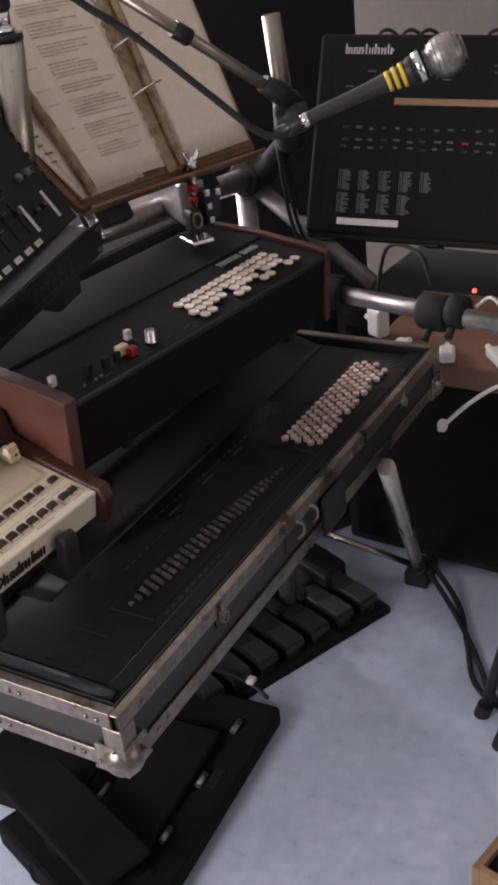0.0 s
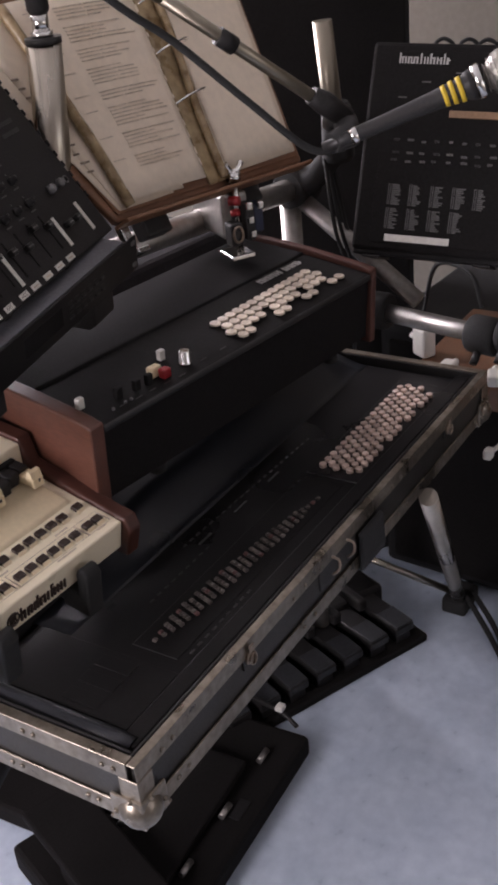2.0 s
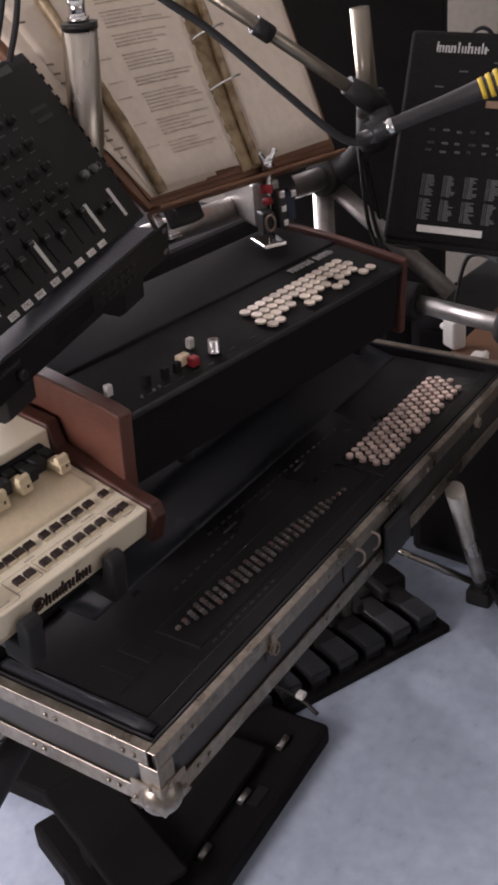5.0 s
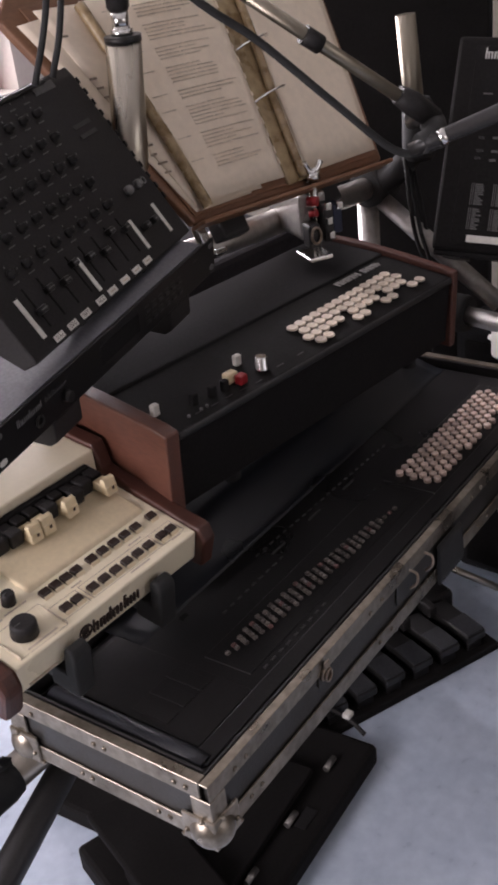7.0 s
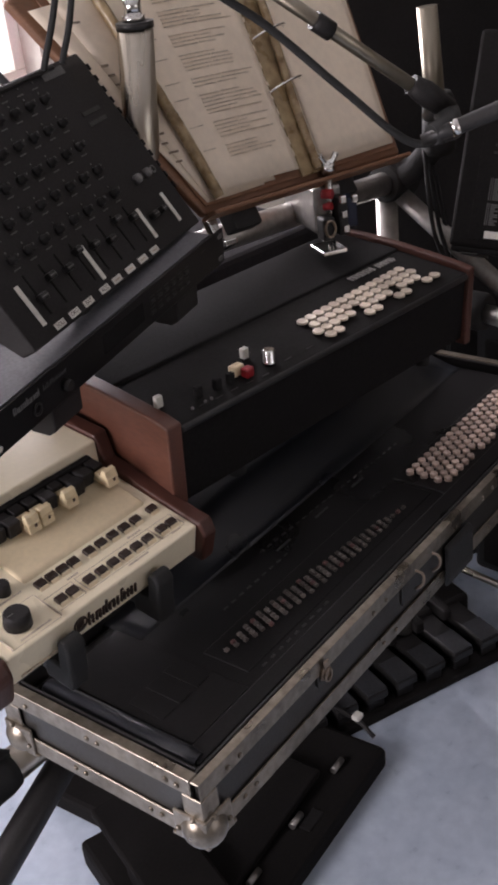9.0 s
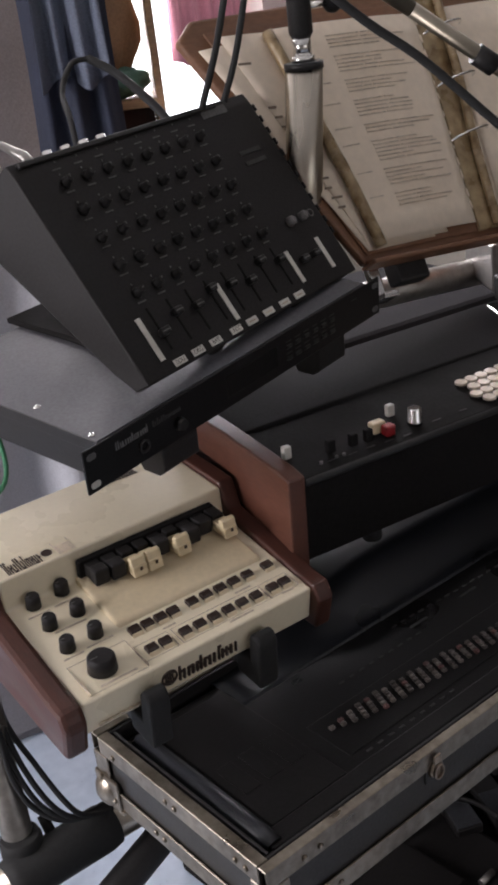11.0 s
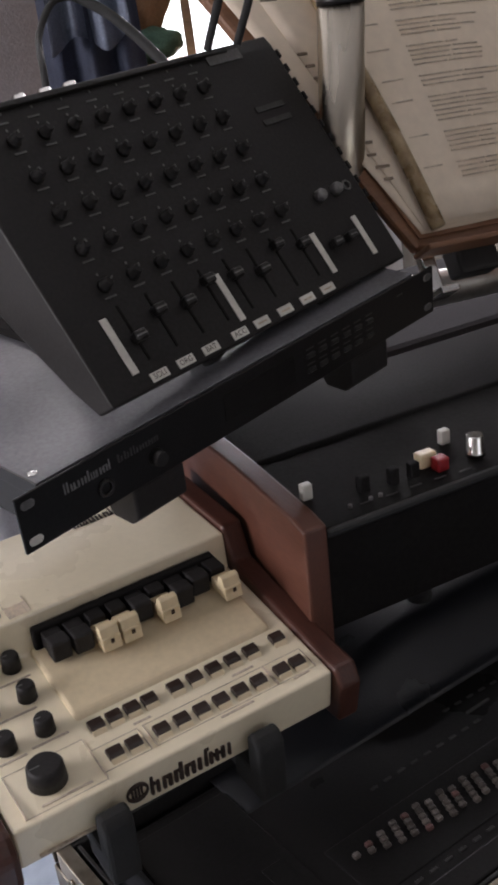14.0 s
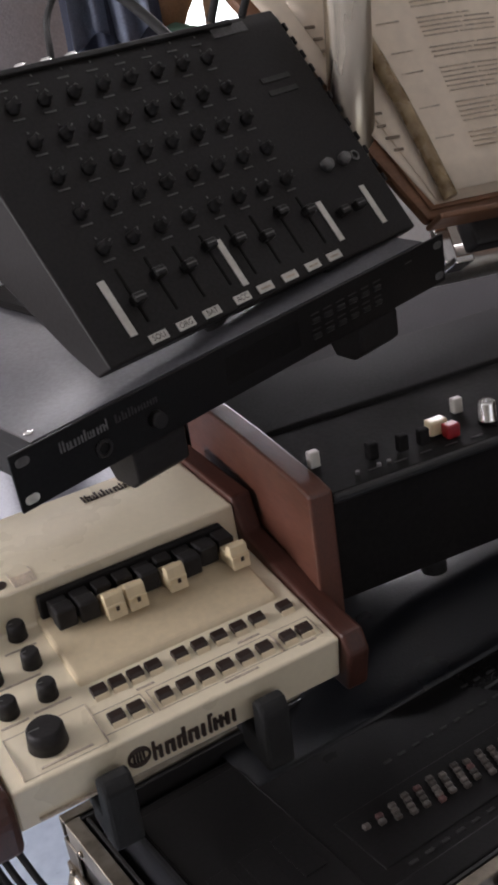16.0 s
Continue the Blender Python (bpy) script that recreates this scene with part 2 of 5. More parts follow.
def mesh_of(bm, name, mat):
    me = bpy.data.meshes.new(name)
    bm.to_mesh(me)
    bm.free()
    me.materials.append(mat)
    return me


def part(name, bm, mat, parent=None, label="", m=None):
    """bm as one mesh object, under parent if there is one."""
    ob = new(name, bm if isinstance(bm, bpy.types.Mesh) else mesh_of(bm, name, mat))
    if parent:
        ob.parent = parent
    if m:
        ob.matrix_basis = m
    if label:
        ob["label"] = label
    return ob


def thing(name, m, label, category, group="", kind=""):
    ob = new(name)
    ob.empty_display_size = 0.05
    ob.matrix_basis = m
    return tagged(ob, label, category, group, kind)


def bar_box(x0, x1, y0, y1, z0, z1, r=0.0, seg=2):
    return box(bmesh.new(), x0, x1, y0, y1, z0, z1, r, None, seg)


def rod(a, b, r, seg=16):
    return sweep(bmesh.new(), [a, b], r, seg)


def solo(name, bm, mat, label, category, group="", kind=""):
    """A thing that is one mesh."""
    return tagged(part(name, bm, mat), label, category, group, kind)


def slab(corners, z0, z1, r=0.0):
    """A flat board with the given corners."""
    bm = bmesh.new()
    a = [bm.verts.new((x, y, z0)) for x, y in corners]
    b = [bm.verts.new((x, y, z1)) for x, y in corners]
    k = len(corners)
    bm.faces.new(a[::-1])
    bm.faces.new(b)
    for i in range(k):
        bm.faces.new((a[i], a[(i + 1) % k], b[(i + 1) % k], b[i]))
    if r:
        bevel(bm, list(bm.edges), r, 2)
    return bm


# ---- the room ----
X0, X1, Y0, Y1, H = -1.8, 2.35, -2.6, 2.4, 2.5


def setting(name, bm, mat, label, category):
    return solo(name, bm, mat, label, category, kind="structure")


setting("floor", bar_box(X0 - 0.2, X1 + 0.2, Y0 - 0.2, Y1 + 0.2, -0.1, 0), FLOOR, "pale blue speckled vinyl floor", "floor")
setting("ceiling", bar_box(X0 - 0.2, X1 + 0.2, Y0 - 0.2, Y1 + 0.2, H, H + 0.1), CEIL, "white painted ceiling", "ceiling")


def wall_with_window(name, along, fixed, lo, hi, w0, w1, s0, s1, outward):
    bm = bmesh.new()
    a, b = (fixed, fixed + 0.2 * outward)
    a, b = min(a, b), max(a, b)
    for u0, u1, z0, z1 in ((lo, w0, 0, H), (w1, hi, 0, H), (w0, w1, 0, s0), (w0, w1, s1, H)):
        if along == "x":
            box(bm, u0, u1, a, b, z0, z1)
        else:
            box(bm, a, b, u0, u1, z0, z1)
    return setting(name, bm, WALL, "plain off-white plaster wall with a window", "wall")


wall_with_window("wall_north", "x", Y1, X0, X1, 0.6, 2.15, 0.95, 2.4, 1)
wall_with_window("wall_west", "y", X0, Y0, Y1, 0.3, 1.5, 1.0, 2.1, -1)
wall_with_window("wall_south", "x", Y0, X0, X1, -0.2, 1.4, 1.1, 2.2, -1)
setting("wall_east", bar_box(X1, X1 + 0.2, Y0 - 0.2, Y1 + 0.2, 0, H), WALL_SHADED, "plain plaster wall in a grey-brown darkened for shade", "wall")


def window(name, m, w, h):
    """A white frame with two panes, at the middle of an opening; local x across, z up."""
    win = thing(name, m, "white-framed window with daylight outside", "window", kind="structure")
    f = bmesh.new()
    for x0, x1, z0, z1 in ((-w / 2, w / 2, -h / 2, -h / 2 + 0.05), (-w / 2, w / 2, h / 2 - 0.05, h / 2), (-w / 2, -w / 2 + 0.05, -h / 2 + 0.05, h / 2 - 0.05), (w / 2 - 0.05, w / 2, -h / 2 + 0.05, h / 2 - 0.05), (-0.03, 0.03, -h / 2 + 0.05, h / 2 - 0.05)):
        box(f, x0, x1, -0.03, 0.03, z0, z1, 0.004)
    part("window_frame", f, WHITE_P, win)
    return win


window("window_1", pose(1.375, Y1 + 0.12, 1.675), 1.55, 1.45)
window("window_2", pose(X0 - 0.12, 0.9, 1.55, 0, 0, 90), 1.2, 1.1)
window("window_3", pose(0.6, Y0 - 0.12, 1.65), 1.6, 1.1)
setting("backdrop", bar_box(-0.5, 3.6, 3.2, 3.22, 0.0, 3.2), DAY, "bright overcast daylight outside the window", "backdrop")

# ---- flight case ----
CL, CD, CT, CB = 1.005, 0.29, 0.797, 0.714
case = thing("flight_case", pose(0, 0, CB), "open black flight case base with worn aluminium edges", "flight case")
ch = CT - CB


def case_panel(x0, x1, y0, y1, z0, z1):
    return part("panel", bar_box(x0, x1, y0, y1, z0, z1, 0.001), PANEL, case)


case_panel(0.006, CL - 0.006, 0.004, 0.012, 0.006, ch - 0.004)
case_panel(0.006, CL - 0.006, CD - 0.012, CD - 0.004, 0.006, ch - 0.004)
case_panel(0.004, 0.012, 0.013, CD - 0.013, 0.006, ch - 0.004)
case_panel(CL - 0.012, CL - 0.004, 0.013, CD - 0.013, 0.006, ch - 0.004)
part("base_board", bar_box(0.013, CL - 0.013, 0.013, CD - 0.013, 0.004, 0.014), BLACK_DEEP, case)


def angle_bar(p, q, into, down, w=0.02, th=0.0025):
    """An L-shaped edge strip from p to q with its legs towards into and down."""
    p, q, into, down = Vector(p), Vector(q), Vector(into), Vector(down)
    bm = bmesh.new()
    prof = [Vector((0, 0, 0)), into * w, into * w + down * th, into * th + down * th, into * th + down * w, down * w]
    a, b = [bm.verts.new(p + v) for v in prof], [bm.verts.new(q + v) for v in prof]
    k = len(prof)
    bm.faces.new(a)
    bm.faces.new(b[::-1])
    for i in range(k):
        bm.faces.new((a[i], b[i], b[(i + 1) % k], a[(i + 1) % k]))
    bmesh.ops.recalc_face_normals(bm, faces=bm.faces)
    bevel(bm, list(bm.edges), 0.0007, 1)
    return part("edge_strip", bm, ALU, case, "scuffed aluminium edging")


ux, uy, uz = Vector((1, 0, 0)), Vector((0, 1, 0)), Vector((0, 0, 1))
T = ch + 0.002
for y, s in ((0, 1), (CD, -1)):
    angle_bar((0, y, T), (CL, y, T), uy * s * 0.5, -uz, 0.022)
    angle_bar((0, y, 0), (CL, y, 0), uy * s, uz, 0.022)
for x, s in ((0, 1), (CL, -1)):
    angle_bar((x, 0.0125, T - 0.0004), (x, CD - 0.0125, T - 0.0004), ux * s * 0.6, -uz, 0.022)
    angle_bar((x, 0.023, 0.0004), (x, CD - 0.023, 0.0004), ux * s, uz, 0.022)
    for y, q in ((0, 1), (CD, -1)):
        angle_bar((x - 0.0006 * s, y - 0.0006 * q, 0.03), (x - 0.0006 * s, y - 0.0006 * q, T - 0.023), ux * s, uy * q, 0.026)
# inner lip of the rim, a thin groove strip
for x0, x1, y0, y1 in ((0.013, CL - 0.013, 0.0135, 0.017), (0.013, CL - 0.013, CD - 0.017, CD - 0.0135)):
    part("rim_lip", bar_box(x0, x1, y0, y1, ch - 0.02, ch + 0.0005, 0.0008), BLACK_SATIN, case)
for x0, x1 in ((0.0165, 0.02), (CL - 0.02, CL - 0.0165)):
    part("rim_lip", bar_box(x0, x1, 0.018, CD - 0.018, ch - 0.02, ch + 0.0005, 0.0008), BLACK_SATIN, case)


def ball_corner(x, y, sx, sy):
    """A steel corner with three rounded leaves and a ball."""
    bm = bmesh.new()
    ball(bm, (x + sx * 0.013, y + sy * 0.013, 0.013), 0.0245, 20, 14)
    for d in ("a", "b", "c"):
        if d == "a":
            box(bm, x - sx * 0.003, x + sx * 0.04, y - sy * 0.0035, y + sy * 0.001, -0.003, 0.036, 0.002)
        elif d == "b":
            box(bm, x - sx * 0.0035, x + sx * 0.001, y - sy * 0.003, y + sy * 0.04, -0.003, 0.036, 0.002)
        else:
            box(bm, x - sx * 0.003, x + sx * 0.045, y - sy * 0.003, y + sy * 0.045, -0.0035, 0.001, 0.0015)
    ob = part("ball_corner", bm, ALU, case, "dented steel ball corner")
    for p in ((x + sx * 0.034, y - sy * 0.004, 0.012), (x + sx * 0.012, y - sy * 0.004, 0.034), (x - sx * 0.004, y + sy * 0.034, 0.012), (x - sx * 0.004, y + sy * 0.012, 0.034)):
        part("rivet", ball(bmesh.new(), p, 0.0032, 10, 6), ALU, ob)
    return ob


for x, sx in ((0, 1), (CL, -1)):
    for y, sy in ((0, 1), (CD, -1)):
        ball_corner(x, y, sx, sy)
RIV = ball(bmesh.new(), (0, 0, 0), 0.0034, 10, 6, (1, 0.6, 1))
RIV = mesh_of(RIV, "rivet", ALU)
for x in (0.045, 0.065, 0.33, 0.36, 0.62, 0.65, 0.93, 0.955):
    part("rivet", RIV, CHROME, case, m=pose(x, -0.001, ch - 0.012))
    part("rivet", RIV, CHROME, case, m=pose(x + 0.02, -0.001, 0.012))
for y in (0.03, 0.045, 0.14, 0.155, 0.25):
    part("rivet", RIV, CHROME, case, m=pose(-0.001, y, ch - 0.012, 0, 0, 90))
    part("rivet", RIV, CHROME, case, m=pose(-0.001, y + 0.03, 0.012, 0, 0, 90))


def case_latch(x):
    """A butterfly latch: dished plate with a folding ring."""
    lt = part("latch", bar_box(x - 0.013, x + 0.013, 0.0005, 0.0035, ch - 0.036, ch - 0.01, 0.001), PANEL, case, "tarnished butterfly latch")
    dish = bmesh.new()
    sweep(dish, [(x, 0.0, ch - 0.022), (x, -0.004, ch - 0.022)], [0.0105, 0.0085], 18)
    part("dish", dish, TARNISH, lt)
    ring = bmesh.new()
    pts = [(x + 0.0062 * math.cos(q), -0.0055, ch - 0.023 + 0.008 * math.sin(q)) for q in (2 * math.pi * j / 18 for j in range(18))]
    sweep(ring, pts, 0.0014, 8, closed=True)
    part("ring", ring, TARNISH, lt)
    part("hook", bar_box(x - 0.005, x + 0.005, -0.005, -0.0025, ch - 0.013, ch - 0.003, 0.001), TARNISH, lt)
    return lt


case_latch(0.223)
case_latch(0.83)
hd = part("handle", bar_box(0.40, 0.495, 0.0008, 0.0035, ch - 0.05, ch - 0.008, 0.001), PANEL, case, "black handle with chrome loops")
for x in (0.425, 0.468):
    lp = sweep(bmesh.new(), curve_points([(x, -0.004, ch - 0.008), (x + 0.003, -0.013, ch - 0.013), (x + 0.001, -0.014, ch - 0.026), (x - 0.003, -0.006, ch - 0.034)], 5), 0.002, 8)
    part("loop", lp, TARNISH, hd)

grip = bmesh.new()
prism(grip, [(-0.0005, ch - 0.024), (-0.007, ch - 0.03), (-0.009, 0.01), (-0.007, -0.003), (-0.0005, -0.004)], 0.506, 0.578, 0.003)
part("grip", grip, RUBBER, case, "black rubber carrying grip")

# ---- organ controller lying in the case ----
organ = thing("organ_controller", pose(0, 0, 0.708), "black accordion-style organ controller lying in the flight case", "organ controller")
part("body", bar_box(0.024, CL - 0.024, 0.022, CD - 0.024, 0.0205, 0.078, 0.006), ORGAN_BLACK, organ)
part("front_ledge", bar_box(0.03, 0.985, 0.024, 0.048, 0.078, 0.082, 0.003), ORGAN_BLACK, organ)
# rounded glossy rear cover
rear = bmesh.new()
crest = [(0.212 + 0.0066 * k, 0.052 * (3 * (k / 11) ** 2 - 2 * (k / 11) ** 3)) for k in range(12)] + [(0.33, 0.055), (0.37, 0.058), (0.41, 0.1), (0.5, 0.105), (0.52, 0.098), (0.52, 0.02)]
rings = []
for x in [0.15 + 0.0275 * k for k in range(31)]:
    u = min(1.0, max(0.0, (x - 0.17) / 0.24))
    rise = u * u * (3 - 2 * u) * min(1.0, max(0.3, (0.985 - x) / 0.09))
    rings.append([rear.verts.new((x, y, 0.0783 + z * rise)) for y, z in crest] + [rear.verts.new((x, 0.52, 0.0775)), rear.verts.new((x, 0.212, 0.0775))])
for a, b in zip(rings, rings[1:]):
    for k in range(len(a)):
        n = (k + 1) % len(a)
        rear.faces.new((a[k], b[k], b[n], a[n])).smooth = k < len(crest) - 1
rear.faces.new(rings[0])
rear.faces.new(rings[-1][::-1])
bmesh.ops.recalc_face_normals(rear, faces=rear.faces)
part("rear_cover", rear, LEATHERETTE, organ, "glossy dark leatherette rear cover")
part("end_plate", bar_box(0.05, 0.15, 0.05, 0.25, 0.077, 0.0795, 0.001), ORGAN_BLACK, organ)
part("end_roll", sweep(bmesh.new(), [(0.036, 0.03, 0.073), (0.036, 0.05, 0.075), (0.036, 0.25, 0.075)], 0.0125, 14), LEATHERETTE, organ)
# tab board
part("tab_board", bar_box(0.17, 0.6, 0.066, 0.132, 0.077, 0.0792, 0.001), ORGAN_BLACK, organ)
TABW = material("worn_tab", (0.11, 0.095, 0.085), 0.4, vary=0.3, scale=60, fine=200, bump=0.03, vary_each=0.55)
TABR = material("worn_red_tab", (0.12, 0.06, 0.055), 0.4, vary=0.3, scale=60, fine=200, bump=0.03, vary_each=0.4)
TABM = mesh_of(box(bmesh.new(), -0.0031, 0.0031, -0.0027, 0.0027, 0, 0.0042, 0.0009, seg=1), "tab", TABW)
TABN = mesh_of(box(bmesh.new(), -0.0031, 0.0031, -0.0027, 0.0027, 0, 0.0042, 0.0009, seg=1), "tab", TABR)
for i in range(29):
    x = 0.186 + i * 0.0128
    y = 0.109 - (x - 0.188) * 0.081
    k = (1, 2, 3)[i] if i < 3 else (2, 1, 1, 1)[i - 25] if i > 24 else 3 if i > 20 else 4 + (3 < i < 14 and i % 2)
    for j in range(k):
        part("tab", TABN if (i * 3 + j) % 11 == 4 else TABM, None, organ, m=pose(x + j * 0.0022, y + (j - (k - 1) / 2) * 0.0063, 0.079, 0, 0, -4))
# chord button board
part("button_board", bar_box(0.605, 0.94, 0.04, 0.132, 0.077, 0.0805, 0.002), ORGAN_BLACK, organ)
BTN = bmesh.new()
sweep(BTN, [(0, 0, 0), (0, 0, 0.0058), (0, 0, 0.0066)], [0.0055, 0.0055, 0.0047], 14)
BTN = mesh_of(BTN, "chord_button", PEARL_DIM)
for c in range(6):
    for i in range(17):
        x = 0.627 + i * 0.01735 + (0.0087 if c % 2 else 0)
        if (c, i) in ((5, 16), (5, 5), (5, 9), (5, 12), (4, 16)):
            continue
        part("chord_button", BTN, None, organ, m=pose(x, 0.1155 - c * 0.0112, 0.0803))
# switch rows and vents on the black top, hardly raised
DOT = mesh_of(box(bmesh.new(), -0.004, 0.004, -0.0016, 0.0016, 0, 0.0012, 0.0004, seg=1), "legend", WORN_PRINT)
for i in range(22):
    part("legend", DOT, None, organ, m=pose(0.37 + i * 0.0155, 0.192 - i * 0.0006, 0.0781))
for i in range(9):
    part("legend", DOT, None, organ, m=pose(0.25 + i * 0.016, 0.16, 0.0781))
    part("legend", DOT, None, organ, m=pose(0.19 + i * 0.016, 0.058, 0.0781))
for i in range(3):
    part("vent", bar_box(0.06 + i * 0.03, 0.08 + i * 0.03, 0.10, 0.15, 0.0793, 0.0805, 0.0005), ORGAN_BLACK, organ)
for x, y in ((0.38, 0.175), (0.47, 0.174), (0.56, 0.172)):
    part("slider", bar_box(x, x + 0.03, y - 0.0015, y + 0.0015, 0.077, 0.0795, 0.0005), DARK_PRINT, organ)

# ---- accordion sound module with wooden cheeks ----
FM = pose(0.262, 0.2, 1.028, 2.2, 0, -8.2)
FL, FH = 0.588, 0.122
acc = thing("accordion_module", FM, "black accordion module with mahogany cheeks and pearl buttons", "sound module")
cheek = [(0.0, 0.0), (0.004, -FH), (0.27, -FH), (0.27, 0.012), (0.2, 0.014), (0.13, 0.012), (0.02, 0.004)]
# right cheek takes the darker wood, its shade put into the colour
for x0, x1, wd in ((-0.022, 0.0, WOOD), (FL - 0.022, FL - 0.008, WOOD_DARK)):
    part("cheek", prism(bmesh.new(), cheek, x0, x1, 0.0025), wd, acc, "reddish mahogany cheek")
part("front_panel", prism(bmesh.new(), [(0.006, -0.008), (0.012, -FH + 0.01), (0.022, -FH + 0.01), (0.016, -0.008)], 0.0005, FL - 0.0225), BLACK_DEEP, acc)
part("front_moulding", bar_box(0.0005, FL - 0.0225, 0.001, 0.014, -0.016, -0.0065, 0.003), BLACK_SATIN, acc)
part("control_panel", prism(bmesh.new(), [(0.004, -0.006), (0.128, 0.003), (0.128, -0.006), (0.004, -0.015)], 0.0005, FL - 0.0225, 0.001), BLACK_DEEP, acc)
part("lid", prism(bmesh.new(), [(0.129, 0.006), (0.26, 0.008), (0.268, -0.02), (0.268, -FH + 0.01), (0.129, -FH + 0.01)], 0.0005, FL - 0.0225, 0.0025), LID_GREY, acc, "plain dark grey lid")
for x in (0.11, 0.5):
    part("foot", rod((x, 0.035, -FH - 0.012), (x, 0.035, -FH + 0.01), 0.012), RUBBER, acc)
    part("foot", rod((x, 0.24, -FH - 0.012), (x, 0.24, -FH + 0.01), 0.012), RUBBER, acc)
PB = bmesh.new()
sweep(PB, [(0, 0, 0), (0, 0, 0.0028), (0, 0, 0.0034)], [0.0081, 0.0081, 0.0075], 18)
PB = mesh_of(PB, "pearl_button", PEARL)
for c in range(4):
    for i in range(14):
        x = 0.284 + i * 0.0168 + (c % 2) * 0.0084 - c * 0.003
        y = 0.071 - c * 0.0168 + i * 0.0006
        if (c == 2 and i in (5, 10)) or (c == 3 and i in (2, 3, 4, 7, 8, 11, 12)):
            continue
        part("pearl_button", PB, None, acc, m=pose(x, y, -0.004 + y * 0.07))
part("pearl_button", PB, None, acc, m=pose(0.522, 0.03, -0.002))
# maker's mark: slim upright bars
MK = [0.3, 0.9, 0.55, 1, 0.4, 0.8, 0.95, 0.5, 0, 0.9, 0.7, 0.9, 0.35, 0.9, 0.9]
for i, hgt in enumerate(MK):
    if hgt:
        x = 0.434 + i * 0.0068
        part("mark_stroke", bar_box(x, x + 0.0018 + 0.0012 * (i % 2), 0.108, 0.1205, 0.0015, 0.0036), SILVER_PRINT, acc)
        if i % 2 == 0:
            part("mark_stroke", bar_box(x + 0.002, x + 0.0052, 0.1183 - 0.006 * hgt, 0.1203 - 0.006 * hgt, 0.0015, 0.0036), SILVER_PRINT, acc)


def cyl_knob(name, parent, x, y, z, r, h, mat, label=""):
    bm = bmesh.new()
    sweep(bm, [(x, y, z), (x, y, z + h * 0.2), (x, y, z + h * 0.25), (x, y, z + h * 0.94), (x, y, z + h)], [r * 1.12, r * 1.12, r, r * 0.96, r * 0.84], 20)
    return part(name, bm, mat, parent, label)


cyl_knob("knob", acc, 0.174, 0.028, -0.003, 0.008, 0.02, CHROME, "chrome knob")
part("switch", bar_box(0.118, 0.136, 0.033, 0.045, -0.003, 0.011, 0.002), IVORY, acc, "cream rocker switch")
part("switch", bar_box(0.127, 0.140, 0.02, 0.032, -0.004, 0.009, 0.002), RED_P, acc, "red rocker switch")
for x, y, mt in ((0.012, 0.054, WHITE_P), (0.166, 0.064, WHITE_P), (0.058, 0.034, LID_GREY), (0.086, 0.03, LID_GREY), (0.106, 0.028, LID_GREY)):
    part("switch", bar_box(x - 0.005, x + 0.005, y - 0.004, y + 0.004, -0.003, 0.012, 0.0015), mt, acc)
LG = mesh_of(box(bmesh.new(), -0.006, 0.006, -0.0008, 0.0008, 0, 0.0006), "legend", DARK_PRINT)
for x, y in ((0.05, 0.018), (0.075, 0.016), (0.1, 0.016), (0.125, 0.014), (0.15, 0.012), (0.2, 0.02), (0.24, 0.02)):
    part("legend", LG, None, acc, m=pose(x, y, -0.0045, 4.15))
for x in (0.035, 0.056, 0.066):
    part("led", rod((x, 0.02, -0.005), (x, 0.02, -0.002), 0.002, 8), GREY_PRINT, acc)

# ---- cream drawbar module ----
OM = pose(0.222, 0.162, 0.923, 7.6, -0.6, -3.6)
OW = 0.277
dm = thing("drawbar_module", OM, "cream drawbar organ module with wooden cheeks", "sound module")
body = prism(bmesh.new(), [(0, 0), (0.003, -0.04), (0.282, -0.057), (0.282, 0.0468), (0.162, 0.048), (0.157, 0.013)], -OW, 0, 0.0022)
part("body", body, CREAM, dm, "cream painted metal housing")
ck = [(-0.003, 0.004), (-0.012, -0.012), (-0.006, -0.052), (0.286, -0.063), (0.286, 0.0515), (0.165, 0.053), (0.15, 0.022), (0.02, 0.005)]
part("cheek", prism(bmesh.new(), ck, 0.0005, 0.021, 0.003), WOOD_DARK, dm, "dark mahogany cheek")
part("cheek", prism(bmesh.new(), ck, -OW - 0.026, -OW - 0.0005, 0.006), WOOD_DARK, dm, "dark mahogany cheek")
SL = math.degrees(math.atan2(0.013, 0.157))


def on_panel(y):
    return 0.013 * y / 0.157


tray = bmesh.new()
prism(tray, [(0.066, 0.0035), (0.072, 0.0095), (0.156, 0.0195), (0.156, 0.0095)], -0.196, -0.014, 0.003)
part("drawbar_tray", tray, CREAM_PLATE, dm, "raised cream drawbar tray")
DBB = bmesh.new()
box(DBB, -0.0078, 0.0078, -0.004, 0.026, -0.004, 0.011, 0.001)
box(DBB, -0.0086, 0.0086, -0.019, -0.004, -0.005, 0.0135, 0.002)
DBB = mesh_of(DBB, "drawbar", BLACK)
DBW = bmesh.new()
box(DBW, -0.0085, 0.0085, -0.02, 0.004, -0.004, 0.008, 0.0012)
prism(DBW, [(-0.022, -0.004), (-0.016, 0.016), (-0.01, 0.017), (-0.006, 0.004), (-0.006, -0.004)], -0.0085, 0.0085, 0.001)
DBW = mesh_of(DBW, "drawbar", IVORY)
DBS = mesh_of(box(bmesh.new(), -0.0014, 0.0014, -0.0228, -0.0218, 0.004, 0.008), "numeral_mark", INK)
